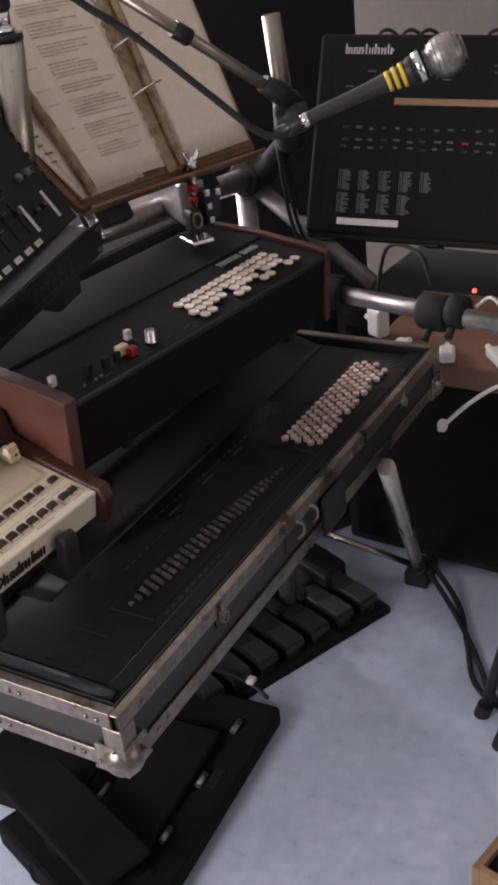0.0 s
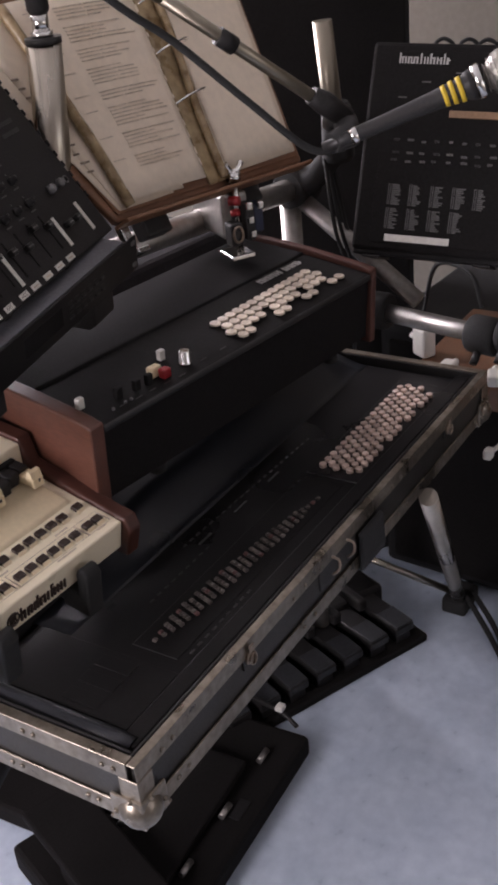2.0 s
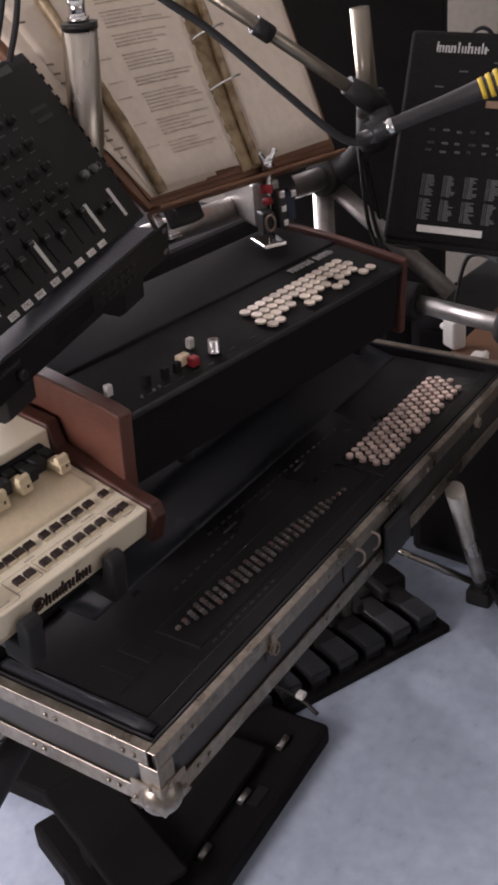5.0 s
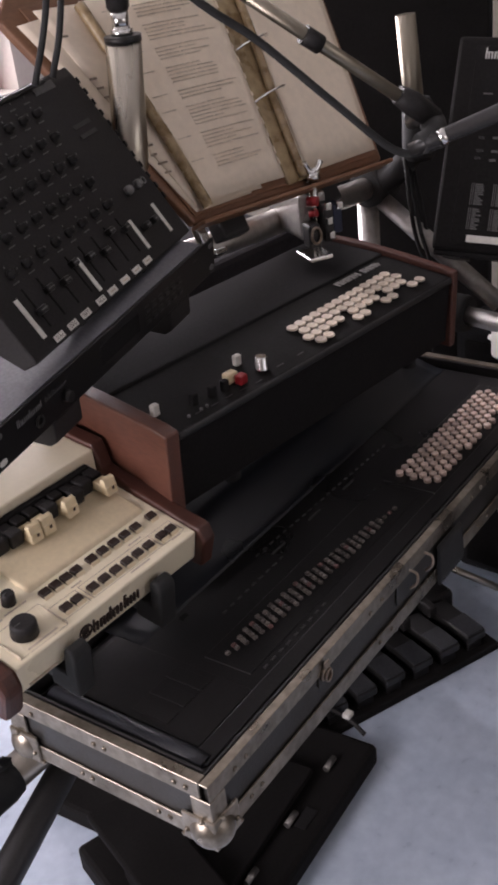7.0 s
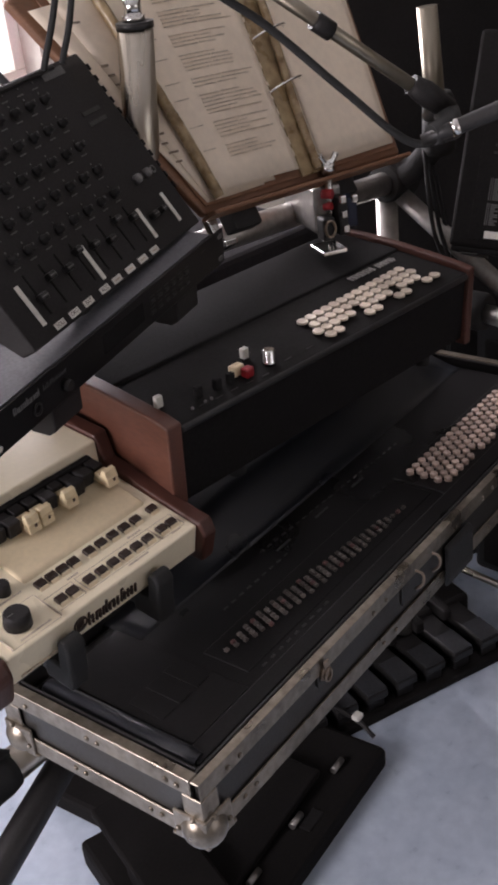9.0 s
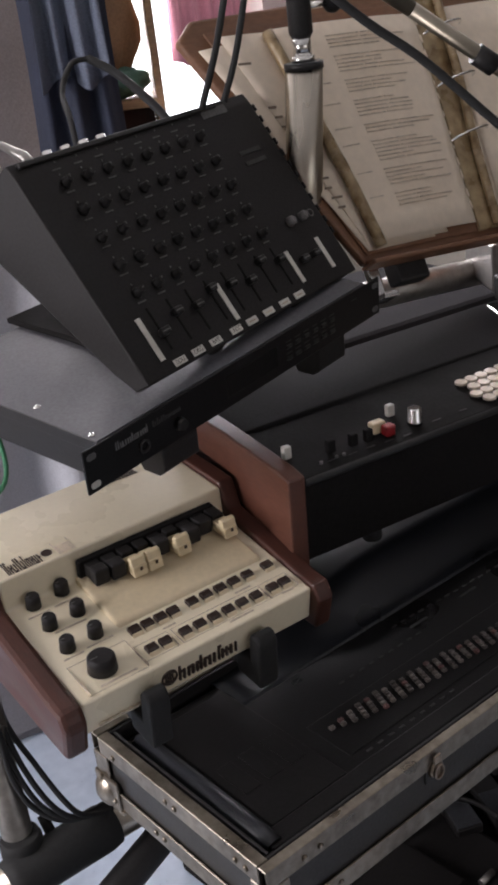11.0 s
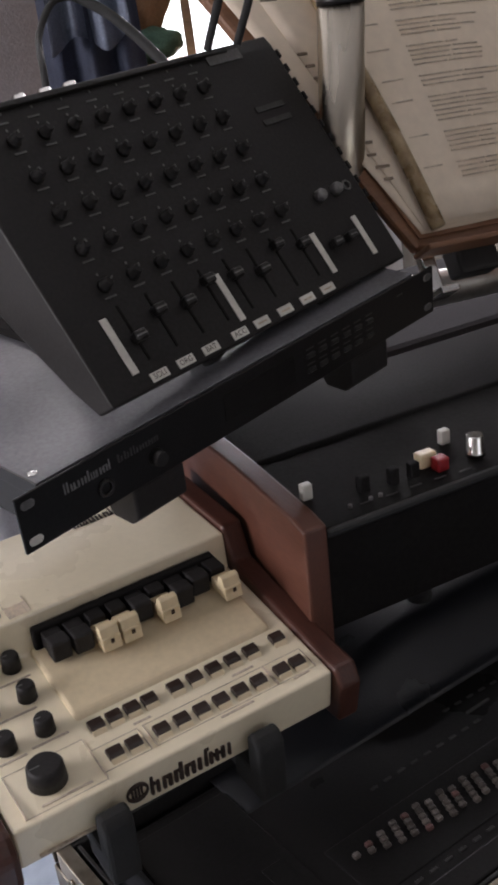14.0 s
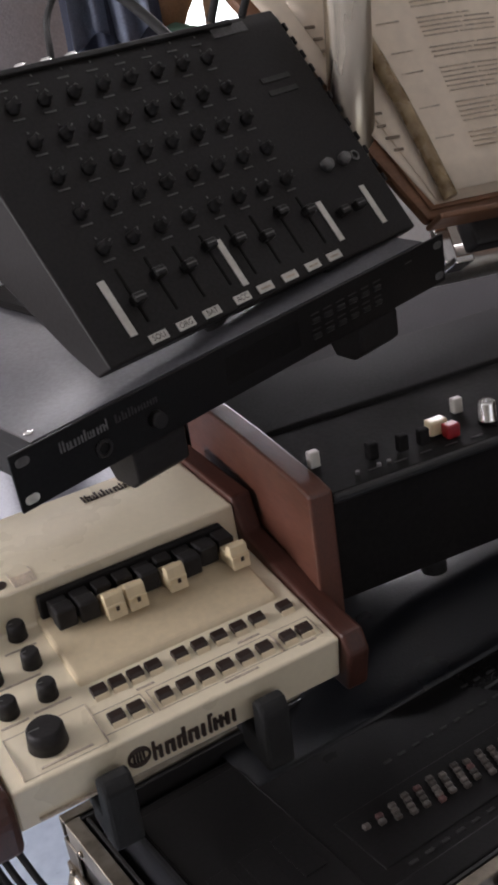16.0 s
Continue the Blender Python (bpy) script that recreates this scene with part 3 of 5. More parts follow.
for i in range(9):
    x = -0.178 + i * 0.0192
    white = i in (2, 3, 5, 8)
    pull = (0.017, 0.019, 0.028, 0.028, 0.014, 0.026, 0.018, 0.012, 0.032)[i]
    y = 0.160 - pull
    ob = part("drawbar", DBW if white else DBB, None, dm, "ivory drawbar" if white else "black drawbar", m=pose(x, y, 0.02 + on_panel(y) * 0.4))
    part("stem", bar_box(-0.0072, 0.0072, 0.0045 if white else 0.0265, max(pull, 0.03) + 0.001, -0.002, 0.0125, 0.001), BLACK, ob, "black drawbar stem")
    if white:
        part("numeral_mark", DBS, None, ob)
# plain dark bar behind the row of drawbars
part("drawbar_backing", bar_box(-0.192, -0.018, 0.15, 0.1585, 0.014, 0.039, 0.002), BLACK_DEEP, dm)
BMB = bmesh.new()
prism(BMB, [(-0.001, 0), (-0.001, 0.0035), (0.0015, 0.0052), (0.009, 0.0052), (0.0095, 0)], -0.0062, 0.0062, 0.0008)
BMB = mesh_of(BMB, "push_button", BTN_BROWN)
BMF = mesh_of(prism(bmesh.new(), [(-0.0045, 0), (-0.0012, 0), (-0.0012, 0.003), (-0.002, 0.003)], -0.0058, 0.0058), "button_lip", CREAM_PLATE)


def push(x, y):
    ob = part("push_button", BMB, None, dm, m=pose(x, y, on_panel(y), SL))
    part("button_lip", BMF, None, ob)


for i in range(4):
    push(-0.185 + i * 0.0155, 0.051)
for i in range(5):
    push(-0.115 + i * 0.0187 * 0.96, 0.051)
push(-0.017, 0.051)
for x in (-0.185, -0.169):
    push(x, 0.019)
for i in range(6):
    push(-0.145 + i * 0.0178, 0.019)
for x in (-0.034, -0.0185):
    push(x, 0.019)


def dial(x, y, r, h):
    bm = bmesh.new()
    z = on_panel(y)
    sweep(bm, [(x, y, z), (x, y, z + h * 0.86), (x, y, z + h)], [r, r * 0.92, r * 0.78], 22)
    k = part("dial", bm, BLACK, dm, "ribbed black knob")
    part("pointer", bar_box(x - r * 0.75, x - r * 0.25, y - 0.0005, y + 0.0005, z + h, z + h + 0.0004), GREY_PRINT, k)


for x, y in ((-0.249, 0.148), (-0.215, 0.15), (-0.217, 0.113), (-0.25, 0.111), (-0.219, 0.074), (-0.251, 0.073)):
    dial(x, y, 0.0082, 0.015)
dial(-0.237, 0.03, 0.0152, 0.017)
# fine print and outline boxes on the panel
for x0, x1, y in ((-0.16, -0.145, 0.04), (-0.1, -0.07, 0.008), (-0.07, -0.05, 0.04), (-0.03, -0.015, 0.01), (-0.235, -0.205, 0.062), (-0.262, -0.24, 0.06), (-0.25, -0.215, 0.099), (-0.262, -0.238, 0.133), (-0.232, -0.205, 0.134), (-0.25, -0.21, 0.0095)):
    part("legend", bar_box(x0, x1, y, y + 0.0018, on_panel(y), on_panel(y) + 0.0006), INK_PALE, dm)
for x0, x1, y0, y1 in ((-0.265, -0.2, 0.0055, 0.05), (-0.2, -0.16, 0.012, 0.036), (-0.155, -0.045, 0.012, 0.036), (-0.044, -0.008, 0.012, 0.036)):
    for a, b, c, d in ((x0, x1, y0, y0 + 0.0005), (x0, x1, y1, y1 + 0.0005), (x0, x0 + 0.0005, y0, y1), (x1, x1 + 0.0005, y0, y1)):
        part("outline", bar_box(a, b, c, d, on_panel(c) - 0.0004, on_panel(d) + 0.0003), INK_PALE, dm)


def lettering(x0, x1, z0, z1, y0, y1, seed, mat, parent, flat=False):
    """An unlettered word mark: a row of heavy and light strokes, lying flat or standing."""
    rnd = random.Random(seed)
    x, hgt, first = x0, z1 - z0, True

    def stroke(a, b, c, d):
        part("mark_stroke", bar_box(a, b, c, d, y0, y1, 0.0003, 1) if flat else bar_box(a, b, y0, y1, c, d, 0.0003, 1), mat, parent)

    while x < x1:
        w = (x1 - x0) * rnd.uniform(0.03, 0.045)
        top = z1 if first or rnd.random() < 0.25 else z0 + hgt * 0.66
        stroke(x, x + w, z0, top)
        if rnd.random() < 0.6:
            zz = rnd.choice((z0, (z0 + top) / 2, top - hgt * 0.14))
            stroke(x + w + 0.0001, x + w * 1.8, zz, zz + hgt * 0.14)
        x += w * rnd.uniform(1.6, 2.1)
        first = False


lettering(-0.17, -0.098, -0.031, -0.013, -0.0006, 0.003, 3, INK, dm)
em = bmesh.new()
for j in range(4):
    sweep(em, [(-0.181 + 0.0085 * math.cos(q), 0.0003, -0.021 + 0.0085 * math.sin(q) * (1 - 0.12 * j)) for q in (2 * math.pi * i / 20 + j for i in range(20))], 0.0011 - 0.0001 * j, 5, closed=True)
    box(em, -0.186 + 0.0026 * j, -0.1845 + 0.0026 * j, -0.0002, 0.0015, -0.027 + 0.001 * j, -0.014 + 0.001 * (j % 2))
part("emblem", em, INK, dm, "round dark emblem")
part("fine_print", bar_box(-0.262, -0.205, -0.0003, 0.0022, -0.0345, -0.033), INK_PALE, dm)
lettering(-0.262, -0.224, 0.166, 0.19, 0.0474, 0.0486, 8, INK, dm, True)
lettering(-0.204, -0.184, 0.166, 0.19, 0.0474, 0.0486, 9, INK_PALE, dm, True)
dot = bmesh.new()
sweep(dot, [(-0.214, 0.177, 0.0474), (-0.214, 0.177, 0.0487)], 0.006, 16)
part("round_mark", dot, INK, dm)
lettering(-0.105, -0.055, 0.254, 0.266, 0.0472, 0.0484, 12, INK, dm, True)
# rubber-tipped support arms under the module
sup = thing("support_arm", OM @ pose(0, 0, -0.052), "black support arm with a rubber hook at its end", "support arm", "arms under the module")
part("arm", bar_box(-0.011, 0.011, 0.012, 0.34, -0.03, -0.008, 0.004), BLACK_SATIN, sup)
hk = bmesh.new()
prism(hk, [(-0.022, -0.035), (-0.022, 0.022), (-0.016, 0.03), (-0.007, 0.03), (-0.004, 0.024), (-0.004, -0.006), (0.02, -0.006), (0.02, -0.035)], -0.0125, 0.0125, 0.004)
part("rubber_hook", hk, RUBBER, sup, "rounded black rubber hook")
sup.matrix_basis = OM @ pose(-0.075, 0.0, -0.042)
copy_thing(sup, OM @ pose(-0.207, 0.0, -0.042))

# ---- rack synthesiser ----
RM = pose(0.019, 0.225, 1.095, 5.6, -4.1, 9.3)
RW, RH = 0.4826, 0.046
rk = thing("rack_synthesizer", RM, "black one-unit rack synthesizer with a scratched lid", "rack module")
fp = bmesh.new()
box(fp, 0.0, RW, 0, 0.003, 0, RH, 0.0008)
part("front_panel", fp, ORGAN_BLACK, rk, "black front panel with rack ears")
for x, z in ((0.0095, 0.008), (RW - 0.0095, 0.008), (0.0095, RH - 0.008), (RW - 0.0095, RH - 0.008)):
    hole = bmesh.new()
    sweep(hole, [(x - 0.0025, -0.0006, z), (x - 0.0025, 0.0035, z)], 0.0034, 14)
    sweep(hole, [(x + 0.0025, -0.0006, z), (x + 0.0025, 0.0035, z)], 0.0034, 14)
    box(hole, x - 0.0025, x + 0.0025, -0.0006, 0.0035, z - 0.0034, z + 0.0034)
    # solid fills; lower left is white for the brightness seen through the hole
    part("mounting_slot", hole, WHITE_P if (z < 0.02 and x < 0.1) else GREY_PRINT, rk)
part("chassis", bar_box(0.024, RW - 0.024, 0.0035, 0.285, 0.001, RH - 0.0025, 0.001), BLACK_SATIN, rk)
part("lid", bar_box(0.0235, RW - 0.0235, 0.006, 0.286, RH - 0.0022, RH - 0.0006, 0.0005), RACK_TOP, rk, "scratched grey steel lid")
part("side_rail", bar_box(0.0215, 0.0235, 0.004, 0.286, RH - 0.012, RH, 0.0004), BLACK_SATIN, rk)
LSC = mesh_of(ball(bmesh.new(), (0, 0, 0), 0.0042, 12, 6, (1, 1, 0.35)), "screw", CHROME)
for x, y in ((0.04, 0.11), (0.04, 0.2), (0.24, 0.27), (0.44, 0.2), (0.03, 0.02)):
    part("screw", LSC, None, rk, m=pose(x, y, RH - 0.0003))
lettering(0.04, 0.083, 0.029, 0.038, -0.0004, 0.001, 21, GREY_PRINT, rk)
lettering(0.09, 0.13, 0.03, 0.037, -0.0003, 0.001, 22, DARK_PRINT, rk)
part("display", bar_box(0.2, 0.285, -0.0008, 0.002, 0.012, 0.036, 0.001), BLACK_DEEP, rk)
jack = bmesh.new()
sweep(jack, [(0.075 + 0.006 * math.cos(q), -0.0015, 0.017 + 0.006 * math.sin(q)) for q in (2 * math.pi * i / 18 for i in range(18))], 0.0014, 6, closed=True)
part("jack_ring", jack, BLACK_SATIN, rk)
cyl = bmesh.new()
sweep(cyl, [(0.125, 0, 0.018), (0.125, -0.008, 0.018)], [0.007, 0.006], 16)
part("knob", cyl, BLACK_SATIN, rk)
RBT = mesh_of(box(bmesh.new(), -0.005, 0.005, -0.002, 0.001, -0.0022, 0.0022, 0.0008, seg=1), "button", BLACK_SATIN)
RLG = mesh_of(box(bmesh.new(), -0.005, 0.005, -0.0004, 0.001, -0.0006, 0.0006), "legend", DARK_PRINT)
for i in range(6):
    for z in (0.014, 0.028):
        part("button", RBT, None, rk, m=pose(0.305 + i * 0.016, 0, z))
        part("legend", RLG, None, rk, m=pose(0.305 + i * 0.016, 0, z + 0.006))
part("legend", RLG, None, rk, m=pose(0.43, 0, 0.036))
for x in (0.1, 0.36):
    bk = bmesh.new()
    prism(bk, [(0.002, -0.001), (0.002, -0.028), (0.012, -0.036), (0.035, -0.036), (0.045, -0.02), (0.26, -0.02), (0.26, -0.001)], x, x + 0.052, 0.002)
    part("bracket", bk, BLACK, rk, "black mounting bracket")

# ---- small mixer leaning on the rack unit ----
MM = pose(0.116, 0.247, 1.168, 57.1, -1.8, 13.0) @ Matrix.Scale(1.06, 4)
MW, MD = 0.363, 0.24
mx = thing("mixer", MM, "small black eight-channel mixer propped up on the rack unit", "mixer")
part("housing", prism(bmesh.new(), [(0, 0), (0.002, -0.02), (0.03, -0.034), (MD - 0.012, -0.104), (MD, -0.094), (MD, -0.002), (MD - 0.012, 0.0)], 0, MW, 0.002), BLACK, mx, "matt black housing")
part("rear_strip", bar_box(0.01, MW - 0.06, MD - 0.008, MD - 0.003, -0.003, 0.0035, 0.001), BLACK_SATIN, mx)
MK1 = bmesh.new()
sweep(MK1, [(0, 0, 0), (0, 0, 0.003), (0, 0, 0.0035), (0, 0, 0.0095), (0, 0, 0.0105)], [0.0056, 0.0053, 0.0042, 0.0037, 0.003], 12)
MKP = mesh_of(box(bmesh.new(), -0.0005, 0.0005, 0.0008, 0.0036, 0.0096, 0.0111), "pointer", LEGEND)
MK1 = mesh_of(MK1, "knob", BLACK)
ML = mesh_of(box(bmesh.new(), -0.0055, 0.0055, -0.0007, 0.0007, 0, 0.0005), "legend", LEGEND)
MT = mesh_of(box(bmesh.new(), -0.0007, 0.0007, -0.001, 0.001, 0, 0.0006), "tick", GREY_PRINT)
for i in range(8):
    x = 0.05 + i * 0.0288
    for j in range(5):
        y = 0.083 + j * 0.0308
        part("pointer", MKP, None, part("knob", MK1, None, mx, m=pose(x, y, 0.0005, 0, 0, (i * 37 + j * 71) % 120 - 60)))
        part("legend", ML, None, mx, m=pose(x, y - 0.0095, 0.0003))
        part("tick", MT, None, mx, m=pose(x, y + 0.0095, 0.0003))
    part("legend", ML, None, mx, m=pose(x, 0.2215, 0.0003))
    part("gain_mark", MT, None, mx, m=pose(x + 0.003, 0.229, 0.0003))
    fs = part("fader_slot", bar_box(x - 0.001, x + 0.001, 0.02, 0.066, -0.001, 0.0006), BLACK_DEEP, mx)
    fy = (0.038, 0.05, 0.046, 0.055, 0.05, 0.044, 0.058, 0.05)[i]
    fd = part("fader", bar_box(x - 0.0055, x + 0.0055, fy - 0.004, fy + 0.004, 0.0006, 0.009, 0.0015), BLACK_SATIN, mx)
    part("fader_line", bar_box(x - 0.005, x + 0.005, fy - 0.0006, fy + 0.0006, 0.0085, 0.0094), GREY_PRINT, fd)
for x in (0.279, 0.3):
    fd = part("fader", bar_box(x + 0.003, x + 0.014, 0.034, 0.042, 0.0006, 0.009, 0.0015), BLACK_SATIN, mx)
    part("fader_line", bar_box(x + 0.004, x + 0.013, 0.0374, 0.0386, 0.0085, 0.0094), GREY_PRINT, fd)
for x, y0, y1, ti in ((0.032, 0.015, 0.061, 0), (0.149, 0.015, 0.057, 0), (0.27, 0.016, 0.055, 0), (0.329, 0.015, 0.054, 0)):
    part("tape_strip", bar_box(x - 0.0032, x + 0.0032, y0, y1, 0.0004, 0.0012), TAPE, mx, "white tape strip")
WORDS = ("SOLI", "ORG", "BAT", "ACC", "", "", "", "")
for i, x in enumerate((0.05, 0.0775, 0.105, 0.1385, 0.165, 0.1945, 0.2235, 0.251)):
    lb = part("tape_label", bar_box(x - 0.0085, x + 0.0085, 0.0035, 0.0105, 0.0004, 0.0012), TAPE, mx, "white tape label")
    lb.matrix_basis = pose(0, 0, 0)
    if WORDS[i]:
        cu = bpy.data.curves.new("handwriting", "FONT")
        cu.body, cu.size, cu.align_x, cu.align_y = WORDS[i], 0.0062, "CENTER", "CENTER"
        tmp = bpy.data.objects.new("tmp", cu)
        scene.collection.objects.link(tmp)
        bpy.context.view_layer.update()
        me = bpy.data.meshes.new_from_object(tmp)
        bpy.data.objects.remove(tmp)
        me.materials.clear()
        me.materials.append(INK)
        wr = part("handwriting", me, INK, lb, "dark handwriting")
        wr.matrix_basis = pose(x, 0.007, 0.0014)
    else:
        part("handwriting", bar_box(x - 0.005, x + 0.005, 0.006, 0.0075, 0.0011, 0.0014), INK_PALE, lb)
for x, y in ((0.305, 0.082), (0.328, 0.082)):
    bm = bmesh.new()
    sweep(bm, [(x, y, 0), (x, y, 0.006), (x, y, 0.0085)], [0.0058, 0.0054, 0.0035], 16)
    part("round_button", bm, GREY_PRINT, mx, "grey round button")
rg = bmesh.new()
sweep(rg, [(0.345 + 0.0042 * math.cos(q), 0.082 + 0.0042 * math.sin(q), 0.0012) for q in (2 * math.pi * i / 16 for i in range(16))], 0.001, 5, closed=True)
part("jack_ring", rg, GREY_PRINT, mx)
part("badge", bar_box(0.275, 0.318, 0.2235, 0.2335, 0.0002, 0.0009), LEGEND, mx, "grey unlettered badge")
for y in (0.15, 0.163):
    part("meter", bar_box(0.295, 0.332, y + 0.008, y + 0.013, 0.0002, 0.001), DARK_PRINT, mx, "dim level meter window")
ribs = bmesh.new()
for i in range(12):
    box(ribs, MW, MW + 0.003, 0.05 + i * 0.015, 0.058 + i * 0.015, -0.02, 0.001, 0.0006, seg=1)
part("side_ribs", ribs, BLACK, mx)
# prop behind the mixer
part("prop_plate", slab([(0.153, 0.1), (0.42, 0.1), (0.42, 0.27), (0.215, 0.3), (0.16, 0.305), (0.166, 0.2)], RH - 0.0004, RH + 0.007, 0.002), BLACK_DEEP, mx, "flat black plate under the mixer", m=MM.inverted() @ RM)
for x in (0.13, 0.27):
    foot_end = MM.inverted() @ (RM @ Vector((x + 0.05, 0.19, RH + 0.004)))
    part("prop_strut", rod((x, MD - 0.05, -0.08), foot_end, 0.008, 10), BLACK_DEEP, mx)
    part("rubber_foot", rod((x, 0.012, -0.012), MM.inverted() @ (RM @ Vector((x + 0.09, 0.045, RH - 0.001))), 0.01, 12), RUBBER, mx)

# ---- keyboard module standing on edge at the back ----
SM = pose(0.929, 0.21, 1.02, 67.2, 2.9, -80.7)
rhythm = thing("rhythm_module", SM, "large black rhythm module standing upside down", "sound module")
part("housing", bar_box(0, 0.62, 0, 0.326, -0.075, -0.001, 0.006), BLACK_DEEP, rhythm)
part("lower_lip", bar_box(0.003, 0.617, -0.008, 0.001, -0.06, -0.006, 0.003), LID_GREY, rhythm, "grey lower lip")
part("face_plate", bar_box(0.03, 0.6, 0.012, 0.312, -0.0015, 0.0005, 0.0008), BLACK_DEEP, rhythm)
lettering(0.045, 0.125, 0.293, 0.309, 0.0003, 0.0012, 31, SILVER_PRINT, rhythm, True)
part("pale_strip", bar_box(0.135, 0.6, 0.213, 0.224, 0.0003, 0.003, 0.001), TAN, rhythm, "pale yellowish strip")
part("label_strip", bar_box(0.055, 0.16, 0.016, 0.027, 0.0004, 0.0014), TAPE, rhythm, "white label strip")
rnd = random.Random(5)
for r in range(2):
    for c in range(5):
        if r == 1 and c == 4:
            continue
        bm = bmesh.new()
        x, y1 = 0.052 + c * 0.0345, 0.107 - r * 0.038
        box(bm, x, x + 0.0012, y1 - 0.033, y1, 0.0004, 0.001)
        box(bm, x + 0.003, x + 0.0042, y1 - 0.033, y1, 0.0004, 0.001)
        for k in range(11):
            box(bm, x + 0.006, x + 0.012 + rnd.random() * 0.009, y1 - 0.003 * k - 0.003, y1 - 0.003 * k - 0.0008, 0.0004, 0.001)
        part("print_block", bm, DIM_LIST, rhythm, "grey unreadable list of styles")
for i in range(44):
    x, y = 0.05 + (i % 15) * 0.022 + rnd.random() * 0.004, (0.14, 0.152, 0.172)[i // 15] + rnd.random() * 0.003
    mt = RED_P if i == 24 else (DIM_LIST if i % 3 else BLACK_SATIN)
    part("button", bar_box(x, x + 0.006 + rnd.random() * 0.006, y, y + 0.0035, 0.0003, 0.003, 0.0005, 1), mt, rhythm)
for i in range(8):
    x = 0.05 + rnd.random() * 0.25
    y = 0.235 + rnd.random() * 0.05
    part("legend", bar_box(x, x + 0.014, y, y + 0.0022, 0.0003, 0.0009), DIM_LIST, rhythm)
for x in (0.02, 0.2, 0.42):
    part("bracket", bar_box(x, x + 0.03, -0.012, -0.008, -0.07, -0.002, 0.002), BLACK_SATIN, rhythm)


def cable(pts, r, mat, label, group="cables", n=8):
    return solo("cable", sweep(bmesh.new(), curve_points(pts, n), r, 8), mat, label, "cable", group)


def on_module(x, y, z):
    return SM @ Vector((x, y, z))


for x in (0.09, 0.13, 0.16, 0.27, 0.3):
    cable([on_module(x, 0.324, -0.03), on_module(x + 0.004, 0.334, -0.03), on_module(x + 0.016, 0.34, -0.035), on_module(x + 0.03, 0.33, -0.05), on_module(x + 0.034, 0.3, -0.1)], 0.0032, RUBBER, "black jack cable looping over the module", "module cables")

# ---- stand of round tubes ----
st = thing("tube_stand", pose(0, 0, 0), "keyboard stand of grey round tubes with black clamps", "stand")


def tube(a, b, r=0.019, mat=None, name="tube", label=""):
    return part(name, rod(a, b, r, 20), mat or GREY_TUBE, st, label)


def clamp(c, d, r=0.026, w=0.05):
    c, d = Vector(c), Vector(d).normalized()
    bm = bmesh.new()
    sweep(bm, [c - d * w / 2, c - d * w * 0.4, c + d * w * 0.4, c + d * w / 2], [r * 0.9, r, r, r * 0.9], 18)
    k = part("clamp", bm, RUBBER, st, "black plastic clamp")
    s = d.orthogonal().normalized()
    part("wing_screw", rod(c + s * r * 0.8, c + s * (r + 0.022), 0.007, 10), BLACK, k)
    return k


tube((0.36, 0.425, 1.128), (1.14, 0.4, 1.056), 0.02)
clamp((1.1, 0.401, 1.06), (1, 0, -0.09), 0.034, 0.08)
tube((1.085, 0.41, 0.0), (1.085, 0.41, 1.12))
tube((1.09, 0.4, 1.05), (1.09, 0.16, 0.87), 0.016)
tube((1.07, 0.22, 0.85), (1.0, -0.16, 0.85), 0.0165)
clamp((1.075, 0.245, 0.85), (-0.05, -1, 0), 0.034, 0.07)
clamp((1.031, 0.015, 0.85), (-0.18, -1, 0), 0.033, 0.055)
clamp((1.022, -0.03, 0.86), (-0.18, -1, 0), 0.03, 0.03)
tube((-0.05, 0.45, 0.0), (-0.05, 0.45, 0.84), 0.0195, GREY_TUBE)
tube((-0.1, 0.424, 0.545), (0.6, 0.39, 0.56), 0.024, TUBE)
tube((-0.25, 0.275, 0.483), (0.55, 0.53, 0.53), 0.022, BLACK_SATIN, "beam", "black lower beam")
clamp((-0.012, 0.42, 0.547), (1, -0.05, 0.02), 0.031, 0.15)
clamp((-0.05, 0.442, 0.55), (0, 0, 1), 0.027, 0.08)
part("tag", box(bmesh.new(), -0.012, 0.012, -0.003, 0.003, -0.04, 0.0, 0.002, pose(0.935, 0.392, 1.068, 12, 20, 30)), WHITE_P, st, "small white plastic tag hanging from the tube")
tube((0.1, 0.6, 0.62), (0.95, 0.42, 0.66), 0.017)
tube((0.12, 0.05, 0.684), (0.12, 0.52, 0.684), 0.014, BLACK_SATIN)
tube((0.86, 0.05, 0.684), (0.86, 0.5, 0.684), 0.014, BLACK_SATIN)
part("case_rest", bar_box(0.09, 0.15, 0.03, 0.27, 0.698, 0.71, 0.002), BLACK_SATIN, st)
part("case_rest", bar_box(0.83, 0.89, 0.03, 0.27, 0.698, 0.71, 0.002), BLACK_SATIN, st)
tube((0.768, 0.008, 0.68), (1.345, 0.185, 0.03), 0.0155, TUBE, "leg", "slanting silver leg")
tube((1.23, 0.39, 0.17), (1.34, 0.2, 0.045), 0.008, TUBE, "stretcher")
part("foot", bar_box(1.31, 1.40, 0.155, 0.215, 0, 0.04, 0.008), RUBBER, st)
part("foot", bar_box(-0.09, -0.01, 0.38, 0.52, 0, 0.03, 0.008), RUBBER, st)
tube((0.85, 0.45, 0.65), (0.95, 0.85, 0.03), 0.0155, TUBE, "leg", "slanting silver leg")
part("foot", bar_box(0.91, 0.99, 0.82, 0.88, 0, 0.04, 0.008), RUBBER, st)

